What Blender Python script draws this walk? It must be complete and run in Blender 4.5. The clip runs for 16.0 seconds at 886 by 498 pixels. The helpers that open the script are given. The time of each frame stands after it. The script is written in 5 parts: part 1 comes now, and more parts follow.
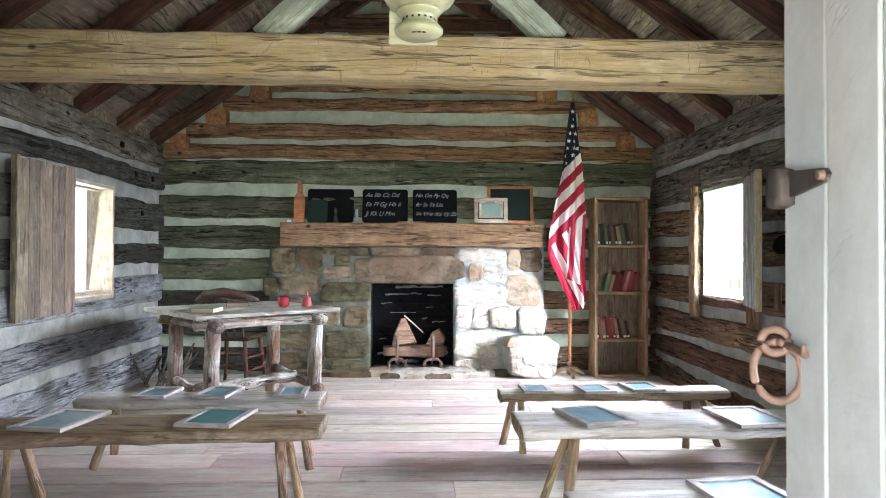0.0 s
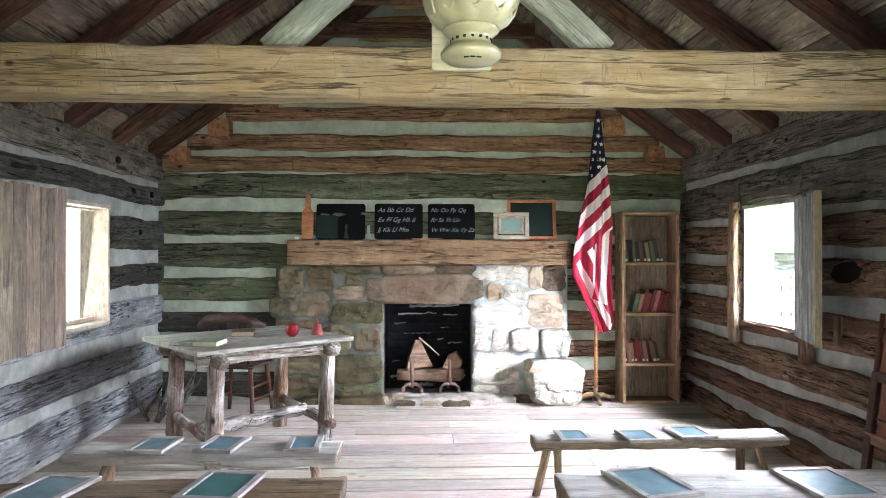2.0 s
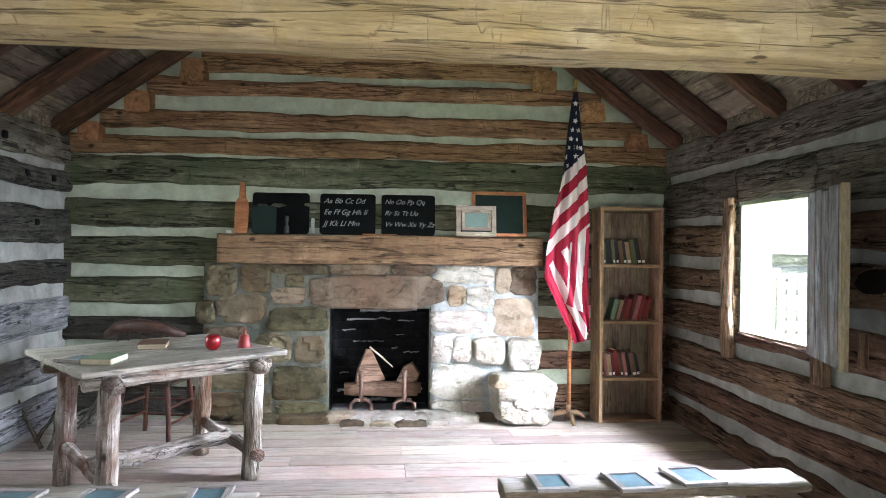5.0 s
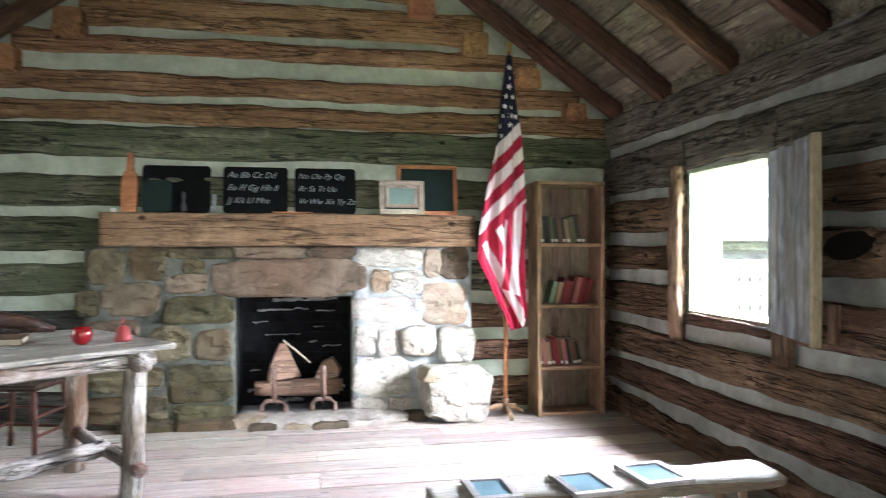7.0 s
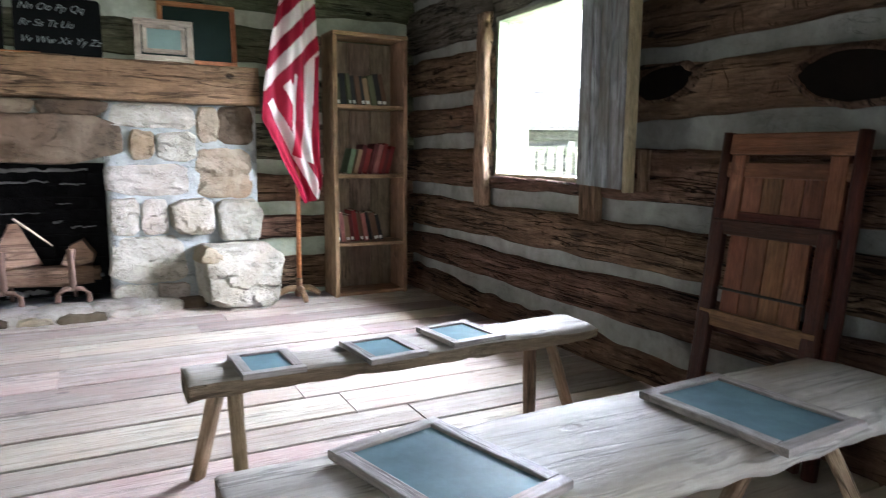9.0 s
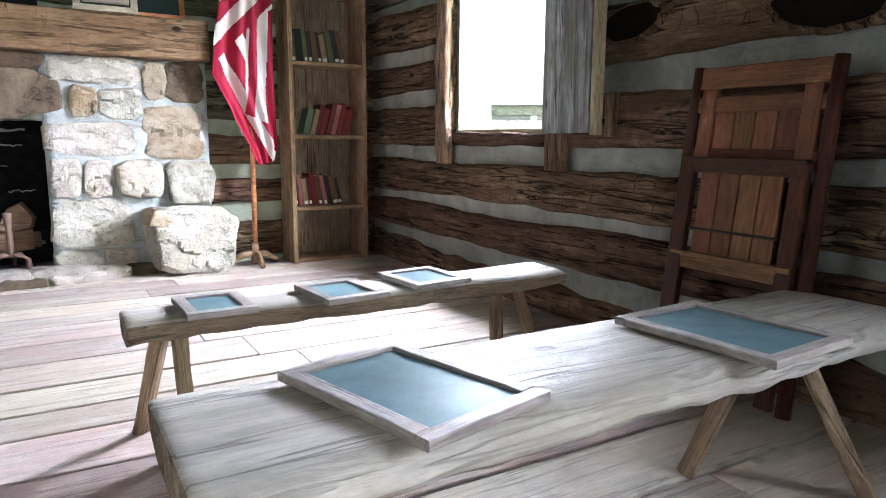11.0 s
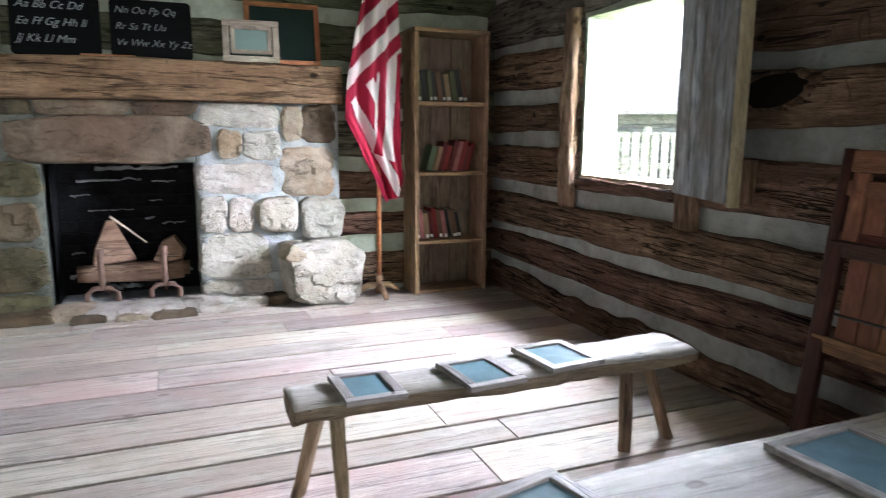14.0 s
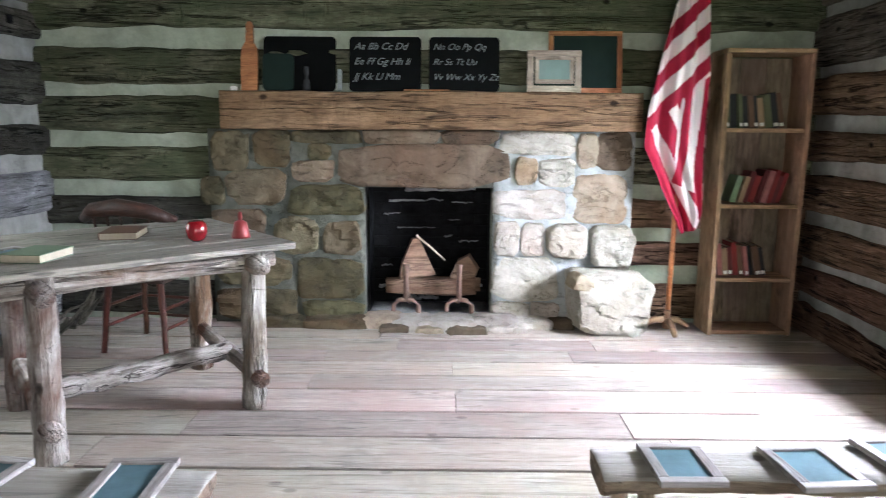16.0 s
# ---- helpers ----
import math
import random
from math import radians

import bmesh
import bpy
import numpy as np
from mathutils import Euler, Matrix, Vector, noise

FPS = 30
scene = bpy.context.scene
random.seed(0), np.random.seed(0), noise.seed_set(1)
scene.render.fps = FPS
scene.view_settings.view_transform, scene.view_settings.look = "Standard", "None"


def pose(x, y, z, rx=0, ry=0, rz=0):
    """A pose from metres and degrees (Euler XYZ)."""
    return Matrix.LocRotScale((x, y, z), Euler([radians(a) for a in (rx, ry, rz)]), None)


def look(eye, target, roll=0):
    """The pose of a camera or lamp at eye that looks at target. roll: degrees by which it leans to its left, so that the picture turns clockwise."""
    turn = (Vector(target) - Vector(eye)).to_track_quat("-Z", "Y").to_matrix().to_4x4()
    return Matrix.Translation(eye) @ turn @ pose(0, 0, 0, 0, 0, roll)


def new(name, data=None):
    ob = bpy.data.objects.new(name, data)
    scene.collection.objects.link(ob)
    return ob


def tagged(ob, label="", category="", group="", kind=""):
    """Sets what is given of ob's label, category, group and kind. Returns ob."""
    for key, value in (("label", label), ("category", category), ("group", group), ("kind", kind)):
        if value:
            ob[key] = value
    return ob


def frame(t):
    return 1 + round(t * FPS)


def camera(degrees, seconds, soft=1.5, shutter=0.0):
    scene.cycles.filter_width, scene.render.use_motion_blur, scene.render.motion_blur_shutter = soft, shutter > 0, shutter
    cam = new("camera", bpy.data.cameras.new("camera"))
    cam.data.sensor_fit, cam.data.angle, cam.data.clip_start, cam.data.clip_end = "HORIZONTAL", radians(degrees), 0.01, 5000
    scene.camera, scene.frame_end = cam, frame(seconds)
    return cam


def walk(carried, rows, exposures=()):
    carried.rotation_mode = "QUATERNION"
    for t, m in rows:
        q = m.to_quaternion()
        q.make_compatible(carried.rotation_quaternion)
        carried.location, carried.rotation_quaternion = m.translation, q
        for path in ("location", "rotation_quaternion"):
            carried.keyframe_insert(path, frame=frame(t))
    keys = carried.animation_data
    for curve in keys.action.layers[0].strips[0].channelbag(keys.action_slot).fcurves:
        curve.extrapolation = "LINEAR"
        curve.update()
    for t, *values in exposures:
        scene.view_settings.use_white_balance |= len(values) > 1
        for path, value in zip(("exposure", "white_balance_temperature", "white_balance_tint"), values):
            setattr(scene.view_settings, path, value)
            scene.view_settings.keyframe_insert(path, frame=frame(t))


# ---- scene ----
cam = camera(66.1, 16.0, 0.9, 0.5)
EXPOSURE, KELVIN = 1.35, 5800.0
PATH = [
    (0, (-0.078, 0.142, 1.231), (0.001, 2.141, 1.25), 0.2),
    (0.5, (-0.098, 0.239, 1.297), (-0.035, 2.238, 1.319), 0.3),
    (1, (-0.138, 0.392, 1.353), (-0.069, 2.39, 1.364), 0.4),
    (1.5, (-0.183, 0.46, 1.405), (-0.109, 2.459, 1.429), 0.4),
    (2, (-0.2, 0.566, 1.434), (-0.13, 2.565, 1.446), -0.0),
    (2.5, (-0.157, 0.69, 1.485), (-0.119, 2.689, 1.484), -0.1),
    (3, (-0.092, 0.79, 1.477), (-0.081, 2.79, 1.486), 0.2),
    (3.5, (-0.088, 0.938, 1.477), (-0.053, 2.938, 1.479), 0.5),
    (4, (-0.105, 1.087, 1.488), (0.0, 3.084, 1.492), 0.3),
    (4.2, (-0.11, 1.132, 1.486), (0.034, 3.127, 1.486), 0.3),
    (6.3, (-0.068, 1.784, 1.365), (0.129, 3.774, 1.378), 0.6),
    (6.5, (-0.039, 1.829, 1.352), (0.173, 3.818, 1.367), 0.2),
    (7, (0.019, 1.94, 1.298), (0.395, 3.904, 1.299), 0.0),
    (7.5, (0.131, 2.077, 1.266), (0.682, 3.999, 1.263), 0.3),
    (8, (0.184, 2.19, 1.223), (0.818, 4.086, 1.22), 0.6),
    (8.5, (0.217, 2.313, 1.111), (0.949, 4.161, 0.892), 0.7),
    (9, (0.251, 2.435, 1.019), (1.154, 4.197, 0.74), 0.5),
    (9.5, (0.285, 2.517, 0.906), (1.277, 4.231, 0.634), 0.1),
    (10, (0.306, 2.52, 0.842), (1.296, 4.236, 0.569), 0.1),
    (10.2, (0.301, 2.516, 0.843), (1.288, 4.232, 0.554), 0.1),
    (12.3, (0.302, 2.549, 0.902), (1.314, 4.241, 0.569), 0.6),
    (12.5, (0.293, 2.546, 0.931), (1.289, 4.247, 0.593), 0.5),
    (13, (0.265, 2.544, 0.997), (1.211, 4.273, 0.655), 0.4),
    (13.5, (0.227, 2.542, 1.062), (1.087, 4.314, 0.717), 0.4),
    (14, (0.168, 2.543, 1.156), (0.9, 4.371, 0.811), 0.4),
    (14.5, (0.109, 2.55, 1.195), (0.702, 4.429, 0.852), 0.3),
    (15, (0.066, 2.553, 1.255), (0.466, 4.482, 0.911), 0.2),
    (15.5, (0.045, 2.564, 1.299), (0.208, 4.526, 0.951), 0.0),
    (16, (0.011, 2.63, 1.329), (0.0, 4.6, 0.981), 0.4),
]
walk(cam, [(t, look(eye, target, roll)) for t, eye, target, roll in PATH], [(t, EXPOSURE + e, KELVIN, 16.0) for t, e in ((0.0, -0.40), (1.0, -0.34), (2.5, -0.46), (3.5, -0.52), (4.5, -0.54), (6.5, -0.44), (8.0, -0.40), (8.5, -0.76), (9.0, -1.12), (9.5, -0.96), (10.0, -0.88), (12.5, -0.68), (13.5, -0.94), (14.5, -1.25), (15.2, -1.25), (16.0, -0.82))])

# ---- world, sun and window light ----
world = bpy.data.worlds.new("sky")
world.use_nodes = True
scene.world = world
wn = world.node_tree.nodes
sky = wn.new("ShaderNodeTexSky")
sky.sky_type, sky.sun_disc = "NISHITA", False
sky.sun_elevation, sky.sun_rotation = radians(52), radians(190)
world.node_tree.links.new(sky.outputs[0], wn["Background"].inputs[0])
wn["Background"].inputs[1].default_value = 0.15


def lamp(name, kind, m, power, colour, **more):
    data = bpy.data.lights.new(name, kind)
    data.energy, data.color = power, colour
    ob = new(name, data)
    ob.matrix_world = m
    return data


# broken sunlight under trees, coming over the roof from behind the chimney
sun = lamp("sun", "SUN", look((-1.5, -9, 12), (0, 0, 0)), 5.0, (1.0, 0.95, 0.86))
sun.angle = radians(0.6)


def opening_light(name, eye, target, w, h, power, colour, spread):
    d = lamp(name, "AREA", look(eye, target), power, colour)
    d.shape, d.size, d.size_y, d.spread = "RECTANGLE", w, h, radians(spread)


# the bright sky seen beneath the eaves
opening_light("daylight_right_window", (4.8, 6.7, 3.05), (0.0, 6.5, 0.7), 10.0, 3.7, 15500, (0.92, 0.97, 1.0), 180)
opening_light("daylight_left_window", (-2.93, 5.75, 1.36), (0.0, 5.2, 1.1), 0.78, 0.86, 11, (0.92, 1.0, 0.86), 160)
opening_light("daylight_near_window", (2.66, 1.95, 1.36), (0.0, 2.6, 0.9), 0.88, 0.92, 56, (0.92, 0.97, 1.0), 165)
opening_light("daylight_doorway", (0.06, -0.95, 0.85), (0.2, 5.0, 2.6), 2.2, 1.8, 116, (1.0, 0.955, 0.76), 150)

# ---- materials ----


def tree(name):
    m = bpy.data.materials.new(name)
    m.use_nodes = True
    nt = m.node_tree
    return m, nt, nt.nodes["Principled BSDF"]


def node(nt, kind, **kw):
    n = nt.nodes.new(kind)
    for k, v in kw.items():
        n.inputs[k].default_value = v
    return n


def ramp(nt, src, stops):
    r = nt.nodes.new("ShaderNodeValToRGB")
    els = r.color_ramp.elements
    while len(els) < len(stops):
        els.new(0.5)
    for e, (p, c) in zip(els, stops):
        e.position = p
        e.color = (*c, 1) if not isinstance(c, (int, float)) else (c, c, c, 1)
    nt.links.new(src, r.inputs[0])
    return r.outputs[0]


def mix(nt, fac, a, b, blend="MIX"):
    n = nt.nodes.new("ShaderNodeMix")
    n.data_type, n.blend_type = "RGBA", blend
    for sock, v in ((n.inputs[0], fac), (n.inputs[6], a), (n.inputs[7], b)):
        if isinstance(v, (int, float)):
            sock.default_value = v
        elif isinstance(v, tuple):
            sock.default_value = (*v, 1)
        else:
            nt.links.new(v, sock)
    return n.outputs[2]


def coords(nt, scale, spread=30.0):
    """Object coordinates, stretched, shifted by the object's own random number."""
    tc, info = nt.nodes.new("ShaderNodeTexCoord"), nt.nodes.new("ShaderNodeObjectInfo")
    mul = nt.nodes.new("ShaderNodeMath")
    mul.operation, mul.inputs[1].default_value = "MULTIPLY", spread
    nt.links.new(info.outputs["Random"], mul.inputs[0])
    mp = nt.nodes.new("ShaderNodeMapping")
    mp.inputs["Scale"].default_value = scale
    nt.links.new(tc.outputs["Object"], mp.inputs[0])
    nt.links.new(mul.outputs[0], mp.inputs["Location"])
    return mp.outputs[0], info.outputs["Random"]


def noise_tex(nt, vec, scale, detail=5.0, rough=0.6, dist=0.0):
    n = node(nt, "ShaderNodeTexNoise", Scale=scale, Detail=detail, Roughness=rough, Distortion=dist)
    nt.links.new(vec, n.inputs["Vector"])
    return n.outputs["Fac"]


def vary(nt, col, rnd, lo, hi, hue=0.02):
    h = nt.nodes.new("ShaderNodeHueSaturation")
    a = nt.nodes.new("ShaderNodeMapRange")
    a.inputs[3].default_value, a.inputs[4].default_value = lo, hi
    nt.links.new(rnd, a.inputs[0])
    nt.links.new(a.outputs[0], h.inputs["Value"])
    b = nt.nodes.new("ShaderNodeMath")
    b.operation, b.inputs[1].default_value = "MULTIPLY", 7.31
    f = nt.nodes.new("ShaderNodeMath")
    f.operation = "FRACT"
    nt.links.new(rnd, b.inputs[0])
    nt.links.new(b.outputs[0], f.inputs[0])
    c = nt.nodes.new("ShaderNodeMapRange")
    c.inputs[3].default_value, c.inputs[4].default_value = 0.5 - hue, 0.5 + hue
    nt.links.new(f.outputs[0], c.inputs[0])
    nt.links.new(c.outputs[0], h.inputs["Hue"])
    nt.links.new(col, h.inputs["Color"])
    return h.outputs[0]


def bump(nt, bsdf, height, strength, distance=0.01):
    b = node(nt, "ShaderNodeBump", Strength=strength, Distance=distance)
    nt.links.new(height, b.inputs["Height"])
    nt.links.new(b.outputs[0], bsdf.inputs["Normal"])


def wood(name, dark, light, stain, grain=9.0, rough=0.8, cracks=0.5, depth=0.012, patch=0.5, lo=0.8, hi=1.2, hue=0.015, fuzz=0.5, crosswise=False, hew=0.0):
    """Sawn or hewn wood, grain along the local x axis: fibres, weather stains, checks."""
    m, nt, b = tree(name)
    def lay_grain(x, y):
        return (y, x, y) if crosswise else (x, y, y)

    v, rnd = coords(nt, lay_grain(0.35, 4.0))
    if crosswise:
        rnd = nt.nodes.new("ShaderNodeNewGeometry").outputs["Random Per Island"]
    v2, _ = coords(nt, lay_grain(1.0, 1.6))
    v3, _ = coords(nt, lay_grain(0.11, 1.9), 17.0)
    fibre = noise_tex(nt, v, grain, 7, 0.65, 0.25)
    blot = noise_tex(nt, v2, 2.3, 6, 0.65, 0.4)
    fine = noise_tex(nt, v, grain * 5, 4, 0.7)
    split = noise_tex(nt, v3, 5.0, 4, 0.55, 0.35)
    c = ramp(nt, fibre, [(0.30, dark), (0.70, light)])
    tone = noise_tex(nt, v2, 5.5, 5, 0.7, 0.8)
    c = mix(nt, min(1.0, fuzz * 1.7), c, ramp(nt, tone, [(0.34, 0.5), (0.50, 0.95), (0.66, 1.35)]), "MULTIPLY")
    st = ramp(nt, blot, [(0.42, 0.0), (0.62, min(1.0, patch * 1.5))])
    c = mix(nt, st, c, stain)
    line = ramp(nt, split, [(0.484, 0.0), (0.496, 1.0), (0.504, 1.0), (0.516, 0.0)])
    gate = ramp(nt, blot, [(0.40, 1.0), (0.62, 0.35)])
    line = mix(nt, 1.0, line, gate, "MULTIPLY")
    v4, _ = coords(nt, lay_grain(0.5, 7.0), 23.0)
    small = noise_tex(nt, v4, 5.0, 3, 0.5, 0.3)
    line = mix(nt, 0.8, line, ramp(nt, small, [(0.655, 0.0), (0.69, 0.9)]), "ADD")
    vor = node(nt, "ShaderNodeTexVoronoi", Scale=2.6)
    nt.links.new(v2, vor.inputs["Vector"])
    knot = ramp(nt, vor.outputs["Distance"], [(0.045, 1.0), (0.085, 0.0)])
    line = mix(nt, 1.0, line, knot, "ADD")
    if hew:
        # hewing: long torn grooves along the grain and short axe cuts across it
        v5, _ = coords(nt, lay_grain(0.5, 6.5), 41.0)
        torn = ramp(nt, noise_tex(nt, v5, 4.2, 6, 0.62, 0.6), [(0.585, 0.0), (0.635, hew)])
        v6, _ = coords(nt, lay_grain(5.0, 1.0), 53.0)
        cut = ramp(nt, noise_tex(nt, v6, 2.2, 2, 0.4, 0.2), [(0.488, 0.0), (0.497, 0.55 * hew), (0.503, 0.55 * hew), (0.512, 0.0)])
        cut = mix(nt, 1.0, cut, ramp(nt, tone, [(0.50, 0.0), (0.60, 1.0)]), "MULTIPLY")
        vh = node(nt, "ShaderNodeTexVoronoi", Scale=6.5)
        v7, _ = coords(nt, lay_grain(0.6, 1.0), 11.0)
        nt.links.new(v7, vh.inputs["Vector"])
        hole = ramp(nt, vh.outputs["Distance"], [(0.07, 1.0), (0.12, 0.0)])
        hole = mix(nt, 1.0, hole, ramp(nt, blot, [(0.50, 0.0), (0.56, 1.0)]), "MULTIPLY")
        line = mix(nt, 1.0, mix(nt, 1.0, mix(nt, 1.0, line, torn, "LIGHTEN"), cut, "LIGHTEN"), hole, "LIGHTEN")
    lf = mix(nt, cracks, (0.0, 0.0, 0.0), line)
    c = mix(nt, lf, c, tuple(0.2 * x for x in dark))
    c = mix(nt, fuzz, c, ramp(nt, fine, [(0.32, 0.25), (0.62, 1.0)]), "MULTIPLY")
    c = vary(nt, c, rnd, lo, hi, hue)
    nt.links.new(c, b.inputs["Base Color"])
    b.inputs["Roughness"].default_value = rough
    b.inputs["Specular IOR Level"].default_value = 0.12 if hew else 0.25
    h = mix(nt, 0.35, fibre, fine)
    h = mix(nt, lf, h, (0.0, 0.0, 0.0))
    bump(nt, b, h, 1.0, depth * 1.6)
    return m


def mineral(name, dark, light, stain, scale=6.0, rough=0.9, depth=0.02, lo=0.75, hi=1.2, hue=0.03, patch=0.7, crack_depth=0.4):
    m, nt, b = tree(name)
    v, rnd = coords(nt, (1, 1, 1))
    n1 = noise_tex(nt, v, scale, 8, 0.65, 0.3)
    n2 = noise_tex(nt, v, scale * 0.35, 4, 0.6, 0.8)
    n3 = noise_tex(nt, v, scale * 6, 5, 0.7)
    c = ramp(nt, n1, [(0.3, dark), (0.7, light)])
    c = mix(nt, ramp(nt, n2, [(0.48, 0.0), (0.66, patch)]), c, stain)
    c = mix(nt, 0.28, c, ramp(nt, n3, [(0.25, 0.45), (0.7, 1.0)]), "MULTIPLY")
    c = vary(nt, c, rnd, lo, hi, hue)
    vc, _ = coords(nt, (1.0, 1.0, 2.6), 13.0)
    crack = ramp(nt, noise_tex(nt, vc, scale * 0.8, 5, 0.62, 0.9), [(0.488, 0.0), (0.498, 1.0), (0.502, 1.0), (0.512, 0.0)])
    crack = mix(nt, 1.0, crack, ramp(nt, n1, [(0.42, 1.0), (0.56, 0.0)]), "MULTIPLY")
    c = mix(nt, mix(nt, crack_depth, (0.0, 0.0, 0.0), crack), c, tuple(0.22 * x for x in dark))
    nt.links.new(c, b.inputs["Base Color"])
    b.inputs["Roughness"].default_value = rough
    b.inputs["Specular IOR Level"].default_value = 0.15
    h = mix(nt, 0.22, n1, n3)
    bump(nt, b, mix(nt, mix(nt, min(1.0, crack_depth * 2), (0.0, 0.0, 0.0), crack), h, (0.0, 0.0, 0.0)), 1.0, depth)
    return m


def plain(name, colour, rough=0.6, metal=0.0, spots=0.25, scale=12.0, depth=0.002, coat=0.0, spec=0.25):
    m, nt, b = tree(name)
    v, rnd = coords(nt, (1, 1, 1))
    n1 = noise_tex(nt, v, scale, 6, 0.65)
    c = mix(nt, ramp(nt, n1, [(0.35, 0.0), (0.7, spots)]), colour, tuple(0.45 * x for x in colour))
    nt.links.new(c, b.inputs["Base Color"])
    b.inputs["Roughness"].default_value, b.inputs["Metallic"].default_value = rough, metal
    b.inputs["Coat Weight"].default_value = coat
    b.inputs["Specular IOR Level"].default_value = spec
    bump(nt, b, n1, 0.5, depth)
    return m


LOG_GREEN = wood("log_weathered_green", (0.044, 0.048, 0.030), (0.235, 0.235, 0.152), (0.085, 0.10, 0.055), 5, 0.88, 0.92, 0.02, 0.6, hew=0.85)
# pale bluish logs, the window light's patch on the low west wall painted in
LOG_PALE = wood("log_daylit_grey", (0.10, 0.102, 0.105), (0.39, 0.395, 0.405), (0.20, 0.197, 0.192), 7, 0.7, 0.95, 0.02, hew=0.85)
CREAM = wood("cream_painted_board", (0.36, 0.35, 0.22), (0.46, 0.45, 0.30), (0.40, 0.38, 0.24), 3, 0.6, 0.3, 0.003, 0.4, 0.95, 1.05, 0.004, 0.1)
LOG_BROWN = wood("log_brown", (0.15, 0.088, 0.042), (0.48, 0.315, 0.17), (0.30, 0.18, 0.09), 4, 0.85, 0.85, 0.018, hew=0.8)
LOG_DARK = wood("log_dark_umber", (0.050, 0.029, 0.019), (0.36, 0.225, 0.148), (0.14, 0.08, 0.052), 6, 0.85, 0.95, 0.026, hew=0.95)
LOG_GREY = wood("log_grey", (0.055, 0.049, 0.040), (0.30, 0.268, 0.212), (0.13, 0.112, 0.084), 6, 0.88, 0.92, 0.022, hew=0.9)
# dark copy of the grey logs, with the corner's shade in its colour
LOG_SHADED = wood("log_shaded_dark", (0.018, 0.018, 0.015), (0.135, 0.128, 0.104), (0.05, 0.047, 0.036), 6, 0.88, 0.9, 0.022, hew=0.9)
BEAM = wood("beam_hewn_oak", (0.30, 0.222, 0.125), (0.49, 0.39, 0.235), (0.37, 0.27, 0.13), 3, 0.85, 0.85, 0.014, 0.75, 0.97, 1.03, 0.004, 0.34, hew=0.6)
MANTEL = wood("mantel_oak", (0.16, 0.092, 0.052), (0.47, 0.30, 0.18), (0.33, 0.195, 0.11), 5, 0.75, 0.9, 0.02, hew=0.8)
RAFTER = wood("rafter_red_brown", (0.028, 0.014, 0.009), (0.17, 0.080, 0.046), (0.07, 0.035, 0.022), 6, 0.8, 0.7)
BRACE = wood("brace_pale_green", (0.26, 0.285, 0.21), (0.46, 0.49, 0.38), (0.30, 0.34, 0.25), 8, 0.85, 0.5)
SHEATH = wood("roof_boards", (0.10, 0.08, 0.058), (0.38, 0.32, 0.235), (0.16, 0.12, 0.088), 6, 0.85, 0.8, 0.012, 0.5, 0.4, 1.4, 0.02, 0.45, True)
FLOOR = wood("floor_planks", (0.44, 0.375, 0.325), (0.66, 0.585, 0.525), (0.52, 0.40, 0.345), 5, 0.62, 0.42, 0.006, 0.6, 0.64, 1.10, 0.035, 0.2)
BENCH = wood("bench_weathered", (0.39, 0.365, 0.33), (0.63, 0.605, 0.57), (0.37, 0.335, 0.285), 4, 0.55, 0.5, 0.006, 0.6, 0.92, 1.08, 0.008, 0.22, hew=0.25)
BENCH_BARK = wood("bench_bark_edge", (0.17, 0.12, 0.08), (0.47, 0.385, 0.29), (0.27, 0.19, 0.13), 6, 0.8, 0.7, 0.014)
BENCH_BROWN = wood("bench_brown", (0.20, 0.13, 0.072), (0.42, 0.315, 0.20), (0.26, 0.175, 0.10), 6, 0.65, 0.6, 0.008, hew=0.4)
LEG = wood("split_leg", (0.20, 0.135, 0.08), (0.48, 0.36, 0.25), (0.28, 0.18, 0.11), 8, 0.7, 0.6, 0.01)
BARK = wood("peeled_pole_bark", (0.24, 0.20, 0.17), (0.72, 0.67, 0.61), (0.17, 0.10, 0.066), 4, 0.85, 0.9, 0.026, 0.68, hew=0.6)
JAMB = wood("split_jamb", (0.24, 0.155, 0.095), (0.58, 0.44, 0.31), (0.36, 0.23, 0.14), 7, 0.85, 0.8, 0.026, hew=0.7)
SHUTTER = wood("shutter_grey_boards", (0.075, 0.08, 0.088), (0.47, 0.50, 0.53), (0.15, 0.13, 0.11), 4, 0.8, 0.7, 0.01, 0.6, 0.7, 1.25, 0.01, 0.5)
SHUTTER_TAN = wood("shutter_tan_boards", (0.16, 0.125, 0.09), (0.36, 0.295, 0.22), (0.22, 0.17, 0.12), 8, 0.8, 0.6, 0.01)
PALE = wood("pale_new_wood", (0.40, 0.32, 0.20), (0.60, 0.50, 0.34), (0.45, 0.35, 0.22), 9, 0.7, 0.2)
TABLETOP = wood("table_boards", (0.20, 0.18, 0.15), (0.46, 0.43, 0.37), (0.28, 0.25, 0.205), 4, 0.6, 0.6, 0.005, 0.6, 0.8, 1.15, 0.01, 0.35)
SHELF = wood("bookcase_boards", (0.25, 0.142, 0.078), (0.54, 0.35, 0.215), (0.35, 0.22, 0.13), 6, 0.65, 0.5, 0.006)
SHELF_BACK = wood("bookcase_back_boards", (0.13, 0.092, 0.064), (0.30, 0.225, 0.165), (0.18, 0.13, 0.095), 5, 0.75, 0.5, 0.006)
CHAIR_RED = wood("chair_red_stain", (0.035, 0.012, 0.008), (0.15, 0.052, 0.028), (0.07, 0.025, 0.015), 9, 0.5, 0.3, 0.004)
